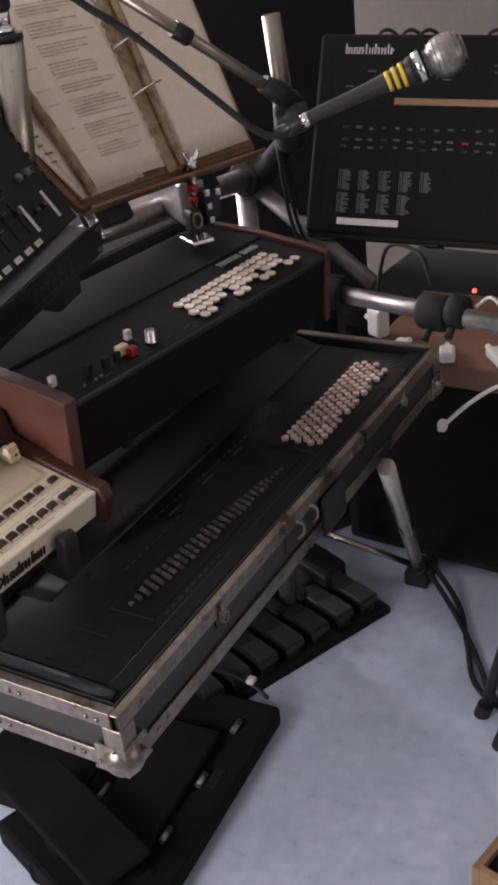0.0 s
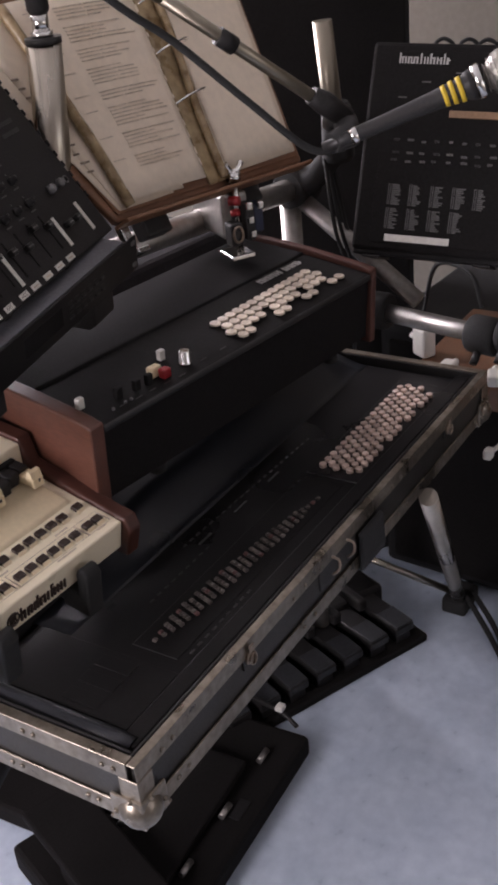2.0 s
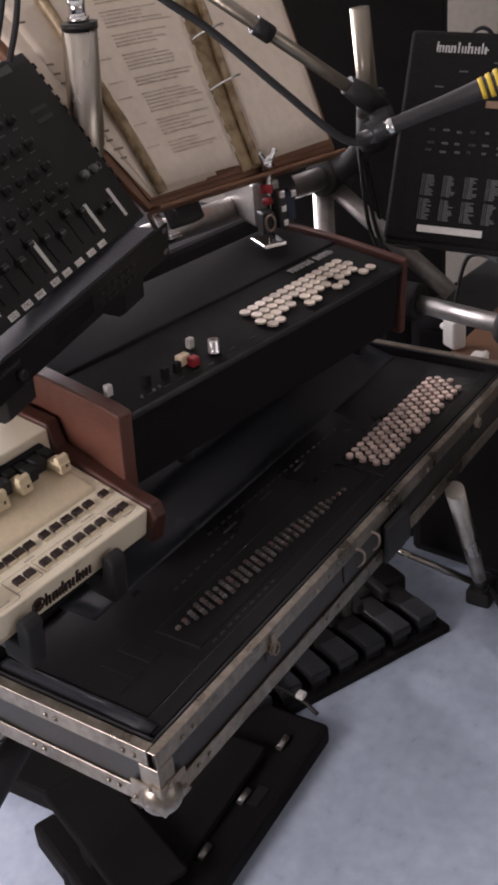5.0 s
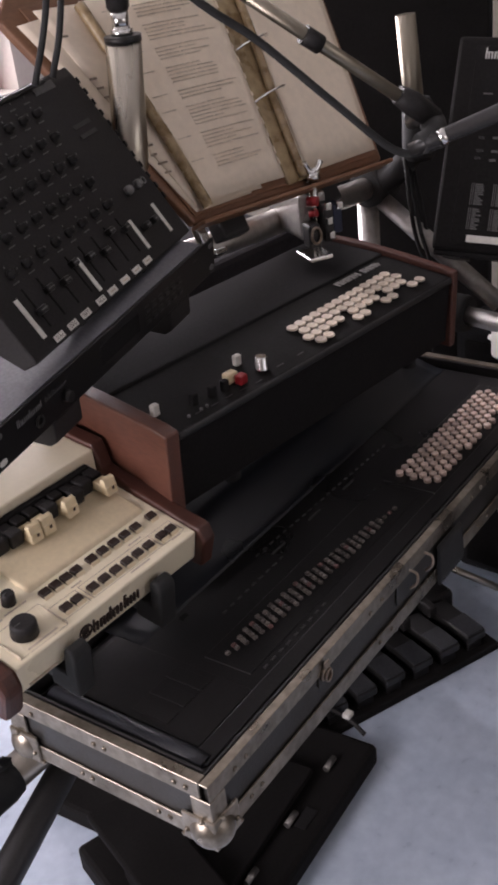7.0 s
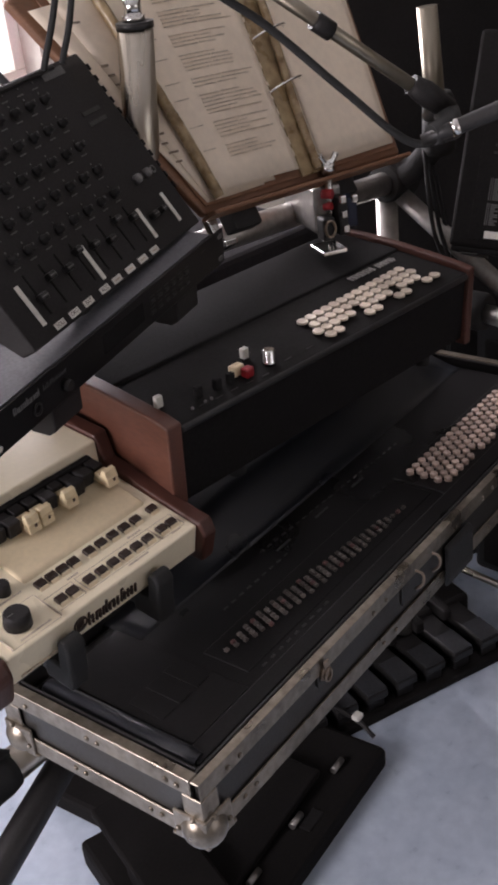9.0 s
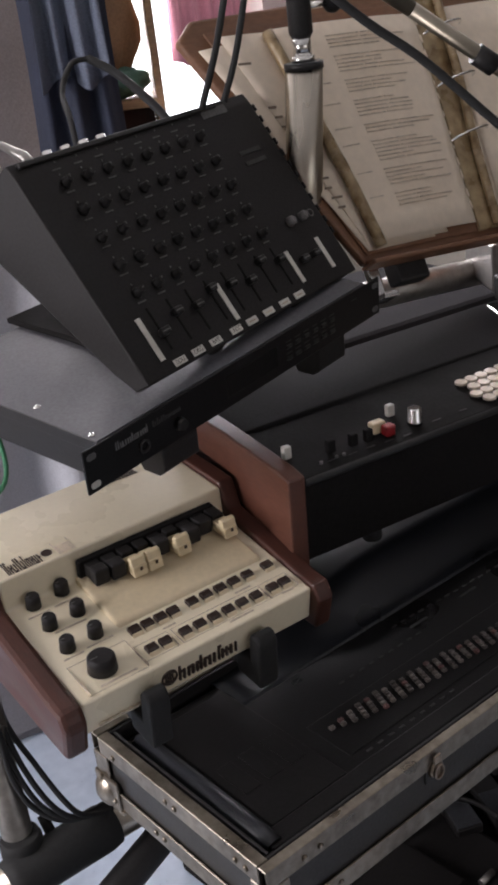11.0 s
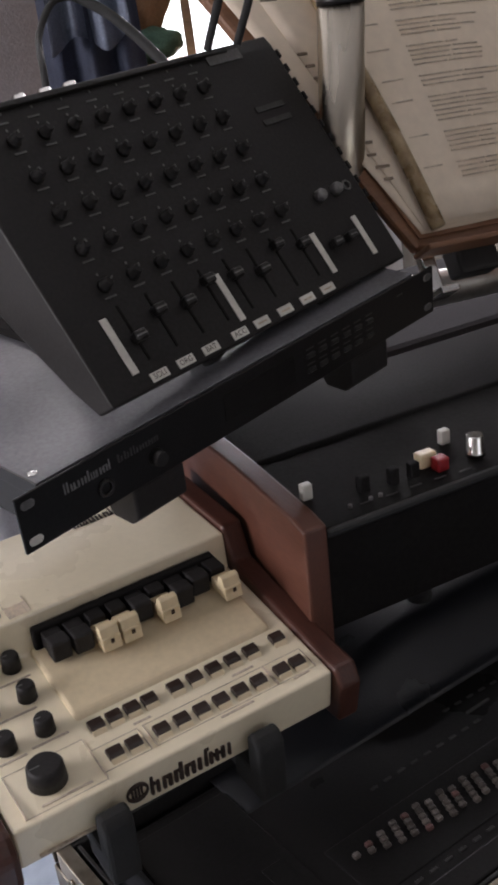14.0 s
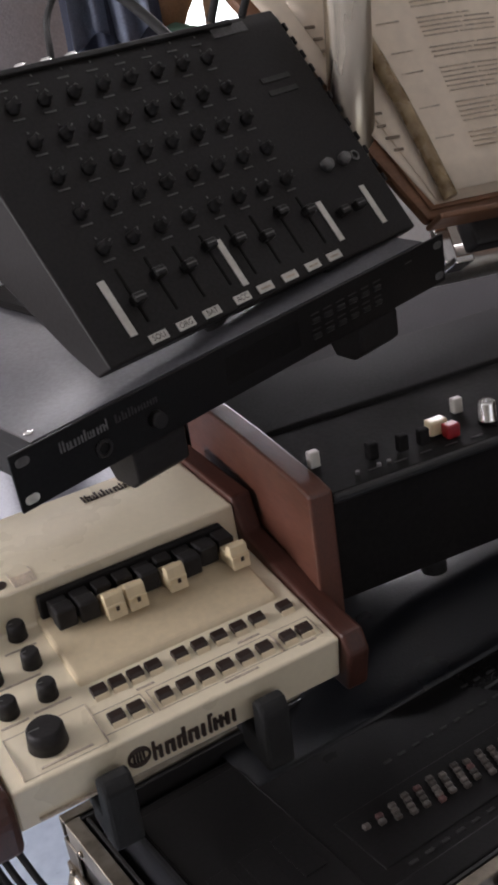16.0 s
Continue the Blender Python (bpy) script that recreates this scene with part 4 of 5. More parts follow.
# chrome clamp on the tube
cc = thing("chrome_clamp", pose(0.772, 0.334, 1.132, 0, 0, -32) @ Matrix.Scale(1.1, 4), "chrome multi-clamp with red and blue parts bolted on the tube", "clamp")
BLUE_P = material("blue_plastic", (0.012, 0.018, 0.045), 0.35, vary=0.15, fine=100, bump=0.03)
part("saddle", bar_box(-0.02, 0.02, -0.02, 0.09, -0.046, 0.018, 0.005), GREY_TUBE, cc, "grey cast saddle round the tube")
part("bolt", rod((0.0, -0.024, -0.06), (0.0, -0.024, 0.05), 0.0055, 12), CHROME, cc)
part("nut", rod((0.0, -0.024, 0.036), (0.0, -0.024, 0.048), 0.0105, 6), CHROME, cc)
part("wing_nut", sweep(bmesh.new(), curve_points([(-0.012, -0.026, 0.062), (-0.004, -0.024, 0.05), (0.006, -0.024, 0.05), (0.014, -0.022, 0.06)], 4), 0.0042, 8), CHROME, cc)
part("knob", rod((-0.013, -0.03, 0.012), (-0.002, -0.04, 0.012), 0.0065, 14), RED_P, cc, "dark red knob")
part("knob", rod((-0.011, -0.03, -0.006), (-0.003, -0.038, -0.004), 0.005, 14), RED_P, cc, "dark red knob")
part("block", bar_box(-0.02, -0.002, -0.044, -0.021, -0.05, -0.018, 0.003), BLACK_SATIN, cc)
part("block", bar_box(0.004, 0.018, -0.044, -0.021, -0.046, 0.006, 0.003), BLACK_SATIN, cc)
part("side_block", bar_box(0.0205, 0.036, -0.034, -0.008, -0.04, 0.0, 0.003), BLUE_P, cc, "dark blue plastic block")
part("ring", sweep(bmesh.new(), [(-0.011 + 0.007 * math.cos(q), -0.047, -0.032 + 0.011 * math.sin(q)) for q in (2 * math.pi * i / 16 for i in range(16))], 0.002, 6, closed=True), TARNISH, cc)
for x, z in ((0.009, 0.004), (0.01, -0.016), (0.026, 0.002), (0.012, -0.036)):
    part("screw_head", bar_box(x - 0.0045, x + 0.0045, -0.05, -0.0435, z - 0.005, z + 0.005, 0.0015), CHROME, cc)
part("foot_plate", bar_box(-0.026, 0.01, -0.052, -0.008, -0.067, -0.0605, 0.0015), CHROME, cc)

# ---- music desk with ring binder ----
# local: x along the lower edge, y up the board, z towards the reader
BM = pose(0.539, 0.344, 1.204, 60.2, 3.3, -8.3) @ Matrix.Scale(1.03, 4)
desk = thing("music_desk", BM, "brown wooden music desk that widens upwards", "music stand")


part("board", slab([(-0.014, -0.022), (0.39, -0.018), (0.43, 0.34), (0.40, 0.355), (-0.14, 0.31), (-0.165, 0.285)], -0.032, -0.018, 0.004), BOARD, desk, "brown board with rounded corners")
part("ledge", bar_box(-0.014, 0.39, -0.028, -0.0225, -0.03, 0.002, 0.002), BOARD, desk)
for x in (0.04, 0.24):
    part("bracket", bar_box(x, x + 0.05, -0.05, 0.02, -0.06, -0.033, 0.004), BLACK_SATIN, desk)
part("silver_bracket", bar_box(-0.002, 0.014, -0.062, -0.022, -0.046, -0.033, 0.003), CHROME, desk, "bright steel bracket")
part("bracket_foot", bar_box(0.0, 0.022, -0.068, -0.06, -0.05, -0.02, 0.002), CHROME, desk)
binder = thing("ring_binder", BM, "open ring binder with aged typed sheets on the desk", "ring binder")
part("cover", slab([(-0.01, -0.012), (0.382, -0.008), (0.416, 0.33), (-0.13, 0.29)], -0.0175, -0.0145, 0.001), BOARD, binder)


def page(c, z, lift, mat, label):
    """A slightly bowed sheet between the corners lower left, lower right, upper right, upper left."""
    bm = bmesh.new()
    nx, ny = 14, 10
    ll, lr, ur, ul = [Vector((x, y, 0)) for x, y in c]
    g = []
    for j in range(ny + 1):
        row = []
        for i in range(nx + 1):
            u, v = i / nx, j / ny
            p = (ll * (1 - u) + lr * u) * (1 - v) + (ul * (1 - u) + ur * u) * v
            row.append(bm.verts.new((p.x, p.y, z + lift * math.sin(math.pi * u) * (0.7 + 0.3 * v) + 0.0012 * noise.noise((u * 3, v * 4, z * 90)))))
        g.append(row)
    for j in range(ny):
        for i in range(nx):
            f = bm.faces.new((g[j][i], g[j][i + 1], g[j + 1][i + 1], g[j + 1][i]))
            f.smooth = True
    r = bmesh.ops.extrude_face_region(bm, geom=list(bm.faces))
    bmesh.ops.translate(bm, verts=[v for v in r["geom"] if isinstance(v, bmesh.types.BMVert)], vec=(0, 0, -0.001))
    bmesh.ops.recalc_face_normals(bm, faces=bm.faces)
    return part("sheet", bm, mat, binder, label)


page([(-0.006, -0.008), (0.1, -0.006), (0.05, 0.292), (-0.145, 0.268)], -0.0135, 0.001, PAPER, "older sheet fanned out at the edge")
page([(-0.003, -0.004), (0.12, -0.004), (0.1, 0.285), (-0.115, 0.283)], -0.0115, 0.001, PAPER, "older sheet fanned out at the edge")
PC0 = [(0.008, 0.0), (0.166, 0.0), (0.184, 0.292), (-0.045, 0.285)]
pg = page(PC0, -0.008, 0.006, PAPER, "yellowed typed sheet")
page([(0.212, -0.004), (0.378, 0.0), (0.415, 0.31), (0.238, 0.3)], -0.0125, 0.002, PAPER, "yellowed sheet")
page([(0.217, 0.002), (0.372, 0.006), (0.406, 0.295), (0.241, 0.29)], -0.01, 0.004, PAPER, "yellowed sheet with faint drawing")
rnd = random.Random(11)


def on_page(u, v):
    ll, lr, ur, ul = [Vector((x, y, 0)) for x, y in PC0]
    p = (ll * (1 - u) + lr * u) * (1 - v) + (ul * (1 - u) + ur * u) * v
    return Vector((p.x, p.y, -0.008 + 0.006 * math.sin(math.pi * u) * (0.7 + 0.3 * v)))


def typed(v, u0, u1):
    """One line of typing, as a thin unreadable strip that follows the sheet."""
    bm = bmesh.new()
    k = 6
    rows = []
    for i in range(k + 1):
        u = u0 + (u1 - u0) * i / k
        a, b = on_page(u, v), on_page(u, v + 0.0042)
        rows.append([bm.verts.new(a + Vector((0, 0, 0.0004))), bm.verts.new(b + Vector((0, 0, 0.0004))), bm.verts.new(b + Vector((0, 0, 0.0011))), bm.verts.new(a + Vector((0, 0, 0.0011)))])
    for a, b in zip(rows, rows[1:]):
        for i in range(4):
            bm.faces.new((a[i], b[i], b[(i + 1) % 4], a[(i + 1) % 4]))
    bm.faces.new(rows[0])
    bm.faces.new(rows[-1][::-1])
    bmesh.ops.recalc_face_normals(bm, faces=bm.faces)
    part("typed_line", bm, INK_PALE, pg)


v = 0.93
for block in (4, 5, 4, 5, 3, 6, 5, 4, 3):
    typed(v, 0.1, 0.22)
    for k in range(block):
        u1 = rnd.uniform(0.62, 0.9)
        um = rnd.uniform(0.5, 0.6)
        typed(v, 0.32, um - 0.01)
        typed(v, um + 0.008, u1)
        v -= 0.0175
    v -= 0.026
    if v < 0.16:
        break
for k in range(9):
    yy = 0.05 + k * 0.013 + (k // 4) * 0.045
    x0 = -0.012 - 0.36 * yy
    part("typed_line", bar_box(x0, x0 + 0.008 + rnd.random() * 0.01, yy, yy + 0.0026, -0.0112, -0.0098), FADED_INK, binder)
part("spine", slab([(0.169, -0.012), (0.211, -0.01), (0.236, 0.33), (0.188, 0.33)], -0.0143, -0.009, 0.002), SLEEVE, binder, "worn brown spine")
part("sleeve_edge", sweep(bmesh.new(), curve_points([(0.228, 0.32, -0.003), (0.216, 0.2, 0.0), (0.204, 0.1, -0.002), (0.197, -0.008, -0.004)], 6), 0.006, 8), SLEEVE, binder, "yellowed plastic sleeve edge")
part("sleeve_edge", sweep(bmesh.new(), curve_points([(-0.05, 0.28, -0.004), (-0.03, 0.18, -0.001), (-0.01, 0.09, -0.001), (0.006, -0.008, -0.002)], 6), 0.0075, 8), SLEEVE, binder, "yellowed plastic sleeve edge")
for yy, xx in ((0.112, 0.172), (0.188, 0.182), (0.262, 0.19)):
    rg = sweep(bmesh.new(), curve_points([(xx - 0.006, yy - 0.003, -0.004), (xx + 0.006, yy, 0.008), (xx + 0.03, yy + 0.004, 0.013), (xx + 0.054, yy + 0.008, 0.008), (xx + 0.064, yy + 0.01, -0.005)], 5), 0.0017, 8)
    part("ring", rg, CHROME, binder, "tarnished binder ring")
for k in range(13):
    yy = 0.012 + k * 0.0215 + rnd.uniform(0, 0.008)
    xx = 0.1655 + 0.062 * yy
    part("paper_tag", bar_box(xx - 0.001, xx + rnd.uniform(0.001, 0.003), yy, yy + rnd.uniform(0.004, 0.012), -0.0075, -0.0066), PAPER, binder)

# ---- short silver post that carries the mic arm ----
PT, PB_ = Vector((0.506, 0.413, 1.416)), Vector((0.484, 0.427, 1.112))
post = thing("mic_post", pose(0, 0, 0), "short silver tube post standing on the cross tube", "mic post")
part("tube", rod(PB_, PT, 0.0228, 24), TUBE, post)
part("collar", rod(PT - Vector((0, 0, 0.004)), PT + Vector((0, 0, 0.004)), 0.0237, 24), BLACK_SATIN, post)

top = thing("mic_holder", pose(0.506, 0.413, 1.419), "black mic arm fitting on the silver upright", "mic arm")
part("collar", rod((0, 0, 0.001), (0, 0, 0.008), 0.014, 20), CHROME, top)
part("stem", rod((0, 0, 0.006), (0, 0, 0.03), 0.011, 14), CHROME, top)
part("sleeve", sweep(bmesh.new(), [(0, 0, 0.028), (0, 0, 0.034), (0, 0, 0.12), (-0.01, 0.01, 0.3)], [0.011, 0.0145, 0.0145, 0.0145], 16), BLACK, top)
part("tension_knob", ball(bmesh.new(), (0.05, -0.005, 0.062), 0.012, 14, 10), BLACK, top)
part("knob_stem", rod((0.01, 0, 0.062), (0.045, -0.004, 0.062), 0.004, 8), CHROME, top)

# ---- microphone on a boom ----
mic = thing("microphone", pose(0.56, 0.01, 1.298), "black vocal microphone with grey grille and yellow tape", "microphone")
J = Vector((0.56, 0.01, 1.298))
MD_ = (Vector((0.628, -0.122, 1.35)) - J).normalized()


def mp(a):
    return MD_ * a * 1.16


part("body", sweep(bmesh.new(), [mp(-0.03), mp(-0.005), mp(0.0), mp(0.06), mp(0.118), mp(0.124), mp(0.13)], [0.0075, 0.008, 0.0088, 0.0098, 0.0128, 0.0165, 0.0182], 22), BLACK_SATIN, mic)
part("connector_ring", sweep(bmesh.new(), [mp(0.0), mp(0.008)], [0.0098, 0.0096], 20), CHROME, mic)
for a in (0.098, 0.106, 0.114):
    part("tape_ring", sweep(bmesh.new(), [mp(a), mp(a + 0.0045)], [0.0122 + (a - 0.098) * 0.15, 0.0128 + (a - 0.098) * 0.15], 20), YELLOW, mic, "yellow tape ring")
gr = bmesh.new()
ball(gr, mp(0.163), 0.0255, 28, 18)
part("grille", gr, MESH, mic, "round grey wire grille")
part("grille_band", sweep(bmesh.new(), [mp(0.13), mp(0.138)], [0.0195, 0.0215], 22), CHROME, mic)
axis = MD_.orthogonal().normalized()
for k in range(9):
    a = -0.02 + k * 0.005
    rr = math.sqrt(max(1e-6, 0.0258 ** 2 - a * a))
    c = mp(0.163 + a)
    sd = MD_.cross(axis)
    part("grille_wire", sweep(bmesh.new(), [c + (axis * math.cos(q) + sd * math.sin(q)) * rr for q in (2 * math.pi * i / 22 for i in range(22))], 0.0005, 4, closed=True), MESH, mic)
boom = thing("boom_arm", pose(0.0, 0.0, 0.0), "silver telescopic boom arm with black joints", "mic stand")
part("tube", rod((0.585, 0.045, 1.322), (0.41, 0.15, 1.475), 0.0075, 14), BRASSY, boom)
part("tube", rod((0.41, 0.15, 1.475), (0.25, 0.25, 1.612), 0.0075, 14), BRASSY, boom)
part("joint", sweep(bmesh.new(), [(0.6, 0.036, 1.31), (0.575, 0.05, 1.332), (0.56, 0.06, 1.345)], [0.013, 0.0145, 0.011], 14), BLACK, boom)
part("clip", rod((0.478, 0.108, 1.414), (0.462, 0.118, 1.428), 0.0105, 12), BLACK, boom)
part("mic_clip", sweep(bmesh.new(), [(0.605, 0.04, 1.305), (0.575, 0.02, 1.296), (0.55, 0.03, 1.292)], [0.015, 0.016, 0.012], 14), RUBBER, boom)
part("arm", sweep(bmesh.new(), [(0.6, 0.05, 1.31), (0.8, 0.17, 1.25), (1.06, 0.31, 1.2)], 0.008, 12), BLACK_SATIN, boom)
cable([(0.56, 0.02, 1.285), (0.53, 0.05, 1.29), (0.47, 0.09, 1.355), (0.41, 0.14, 1.43), (0.36, 0.17, 1.475), (0.28, 0.22, 1.56)], 0.0045, RUBBER, "black microphone cable along the boom", "microphone cables")

# second upright behind the desk
ms = thing("mic_stand", pose(1.075, 0.3, 1.19), "silver mic tube clamped to the end of the stand", "mic stand")
part("tube", rod((0, 0, -0.06), (-0.004, 0.016, 0.16), 0.0165, 18), BRASSY, ms)
part("clutch", sweep(bmesh.new(), [(0, 0, -0.07), (0, 0, -0.06), (0, 0, 0.02), (0, 0, 0.03)], [0.022, 0.028, 0.026, 0.02], 16), RUBBER, ms)
part("clamp_arm", sweep(bmesh.new(), [(0, 0, -0.05), (0.01, 0.05, -0.1), (0.015, 0.1, -0.13)], [0.02, 0.022, 0.024], 12), RUBBER, ms)
for k in range(3):
    cable([(1.06 + 0.01 * k, 0.32, 1.13), (1.05 + 0.02 * k, 0.30, 1.0), (1.07 + 0.01 * k, 0.28, 0.9), (1.1, 0.3, 0.75)], 0.0038, RUBBER, "black cable hanging from the clamp", "clamp cables")

# ---- loudspeakers ----
sp = thing("speaker_column", pose(1.5, 0.62, 0, 0, 0, -35), "tall black loudspeaker column", "loudspeaker")
part("cabinet", bar_box(-0.2, 0.2, -0.15, 0.15, 0, 1.75, 0.012), SPEAKER_CLOTH, sp)
part("grille", bar_box(-0.18, 0.18, -0.162, -0.151, 0.05, 1.7, 0.006), BLACK_DEEP, sp)
s2 = thing("speaker_cabinet", pose(1.4, 0.0, 0, 0, 0, -4), "black carpet-covered speaker cabinet on the floor", "loudspeaker")
part("cabinet", bar_box(0.0, 0.45, -0.75, 0.41, 0.02, 0.66, 0.015), SPEAKER_CLOTH, s2)
part("grille", bar_box(-0.012, -0.0005, -0.72, 0.38, 0.05, 0.63, 0.006), BLACK_DEEP, s2)
for x in (0.05, 0.4):
    part("foot", rod((x, -0.65, 0), (x, -0.65, 0.025), 0.02, 12), RUBBER, s2)
    part("foot", rod((x, 0.2, 0), (x, 0.2, 0.025), 0.02, 12), RUBBER, s2)

# ---- wooden board with plugs on the cabinet ----
sh = thing("wooden_board", pose(1.13, 0.06, 0.66), "brown wooden board lying on the speaker cabinet", "board")
part("top", bar_box(-0.02, 0.33, -0.5, 0.14, 0.002, 0.05, 0.004), BOARD, sh)
for i, (x, yy, w, hh) in enumerate(((1.12, 0.12, 0.05, 0.03), (1.13, 0.03, 0.045, 0.022), (1.14, -0.07, 0.08, 0.02), (1.2, 0.2, 0.04, 0.06))):
    pl = thing("power_plug", pose(x, yy, 0.712, 0, 0, 20 * i), "white mains plug lying on the wooden board", "plug", "mains plugs")
    part("plug_body", bar_box(-w / 2, w / 2, -0.015, 0.015, 0, hh, 0.006), WHITE_P, pl)
    part("plug_collar", rod((w / 2, 0, hh / 2), (w / 2 + 0.02, 0, hh / 2), 0.006, 10), WHITE_P, pl)
led = solo("led_lamp", ball(bmesh.new(), (1.05, -0.05, 0.89), 0.004, 10, 8), LED_RED, "small glowing red indicator lamp", "indicator")
cable([(1.03, -0.06, 0.87), (1.0, -0.1, 0.9), (0.98, -0.14, 0.85), (0.98, -0.17, 0.75), (1.05, -0.23, 0.7)], 0.0032, WHITE_P, "white mains cable hanging down in a loop", "mains cables")
cable([(1.2, 0.2, 0.8), (1.12, 0.14, 0.93), (1.05, 0.05, 0.95), (1.03, 0.02, 0.9)], 0.004, RUBBER, "black cable arching over the tube", "mains cables")
cable([(0.97, -0.02, 0.66), (0.99, -0.06, 0.7), (1.03, -0.1, 0.72), (1.05, -0.14, 0.72)], 0.004, WHITE_P, "white cable hanging below the case", "mains cables")
solo("cable_plug", bar_box(0.957, 0.978, -0.026, -0.01, 0.65, 0.67, 0.005), WHITE_P, "white plug hanging below the case", "plug")

# ---- on the floor ----
PM = pose(0.83, 0.40, 0, 0, 0, -24)
pb = thing("bass_pedalboard", PM, "black bass pedalboard with long grey-topped pedals", "pedalboard")
part("base", bar_box(-0.12, 0.42, 0.12, 0.34, 0.0, 0.075, 0.01), BLACK, pb)
part("base_front", bar_box(-0.12, 0.42, -0.03, 0.12, 0.0, 0.02, 0.004), BLACK_DEEP, pb)
PK = bmesh.new()
box(PK, -0.026, 0.026, -0.02, 0.2, 0.045, 0.065, 0.004)
box(PK, -0.02, 0.02, -0.012, 0.15, 0.02, 0.046, 0.002)
PK = mesh_of(PK, "pedal", BLACK_SATIN)
PC = mesh_of(box(bmesh.new(), -0.024, 0.024, -0.018, 0.05, 0.0655, 0.069, 0.002), "pedal_pad", PAD_GREY)
PS = mesh_of(box(bmesh.new(), -0.012, 0.012, 0.06, 0.2, 0.066, 0.095, 0.006), "raised_pedal", BLACK)
for i in range(7):
    pk = part("pedal", PK, None, pb, m=pose(-0.08 + i * 0.074, 0, 0))
    part("pedal_pad", PC, None, pk)
    if i in (0, 1, 3, 4, 5):
        part("raised_pedal", PS, None, pb, "raised black pedal", m=pose(-0.043 + i * 0.074, 0.02, 0))
vp = thing("volume_pedal", pose(0.545, 0.33, 0, 0, 0, 3), "long black volume pedal unit on the floor", "pedal")
part("base", bar_box(-0.3, 0.23, -0.07, 0.2, 0, 0.05, 0.012), BLACK_DEEP, vp)
part("rear_base", bar_box(-0.17, 0.22, 0.202, 0.46, 0, 0.046, 0.01), BLACK_DEEP, vp)
part("treadle", box(bmesh.new(), -0.2, 0.1, 0.0, 0.14, 0.055, 0.075, 0.006, pose(0, 0, 0, 0, -3, 0)), BLACK_DEEP, vp)
part("wire_guard", sweep(bmesh.new(), curve_points([(0.1, 0.16, 0.05), (0.16, 0.15, 0.1), (0.23, 0.1, 0.1), (0.26, 0.02, 0.06), (0.25, -0.03, 0.04)], 6), 0.005, 8), BLACK_SATIN, vp)
for x, y in ((-0.17, -0.012), (-0.03, -0.012), (0.12, -0.012), (-0.12, 0.152)):
    part("hinge_pin", rod((x, y, 0.057), (x + 0.034, y, 0.057), 0.0065, 12), GREY_TUBE, vp, "short silver hinge pin")
part("side_pad", bar_box(-0.02, 0.03, -0.045, -0.02, 0.049, 0.053, 0.002), LID_GREY, vp)
ep = thing("expression_pedal", pose(0.318, 0.453, 0, 0, 0, -20), "black expression pedal with a wide ribbed treadle", "pedal")
part("base", bar_box(-0.09, 0.06, -0.16, 0.15, 0, 0.06, 0.01), BLACK_DEEP, ep)
part("treadle", box(bmesh.new(), -0.06, 0.06, -0.15, 0.15, 0.1, 0.118, 0.006, pose(0, 0, 0, 3, 0, 0)), BLACK_DEEP, ep)
part("hinge", rod((-0.055, 0.0, 0.08), (0.055, 0.0, 0.08), 0.022, 12), BLACK_DEEP, ep)
part("badge", bar_box(-0.082, -0.066, -0.15, -0.11, 0.0605, 0.063, 0.001), SILVER_PRINT, ep)
stl = thing("stool", pose(0.93, -0.25, 0), "dark stool with slanting metal legs", "stool")
part("leg", rod((0.03, 0.15, 0.012), (0.0, 0.05, 0.45), 0.012, 12), BLACK_SATIN, stl)
part("leg", rod((0.2, -0.15, 0.012), (0.1, -0.05, 0.45), 0.012, 12), BLACK_SATIN, stl)
part("leg", rod((-0.15, -0.2, 0.012), (0.0, -0.05, 0.45), 0.012, 12), BLACK_SATIN, stl)
part("foot", rod((0.03, 0.155, 0.0), (0.028, 0.145, 0.03), 0.017, 12), RUBBER, stl)
part("foot", rod((-0.06, 0.09, 0.016), (0.06, 0.09, 0.016), 0.016, 12), RUBBER, stl)
part("seat", sweep(bmesh.new(), [(0.05, -0.05, 0.45), (0.05, -0.05, 0.46), (0.05, -0.05, 0.5), (0.05, -0.05, 0.51)], [0.1, 0.13, 0.13, 0.12], 24), BLACK, stl)
pic = thing("wooden_tray", pose(0.53, -0.275, 0, 0, 0, -14), "pale wooden edged box on the floor", "box")
part("side", bar_box(0, 0.25, 0.05, 0.065, 0, 0.06, 0.002), WOOD_PALE, pic)
part("side", bar_box(0, 0.015, -0.2, 0.05, 0, 0.06, 0.002), WOOD_PALE, pic)
part("lining", bar_box(0.015, 0.25, -0.2, 0.05, 0, 0.045, 0.002), BLACK_DEEP, pic)
for d in (0, 0.03):
    cable([(1.36 - d, 0.16, 0.05), (1.27 - d, 0.06, 0.012), (1.15 - d, -0.0 - d, 0.008), (1.03, -0.06 - d, 0.008), (0.98, -0.16, 0.01), (1.02, -0.35, 0.01)], 0.0065, RUBBER, "black cable lying on the vinyl floor", "floor cables")
solo("paper_scrap", bar_box(0.785, 0.806, 0.34, 0.358, 0.072, 0.084, 0.004), PAPER_WHITE, "crumpled white paper on the pedal", "paper")

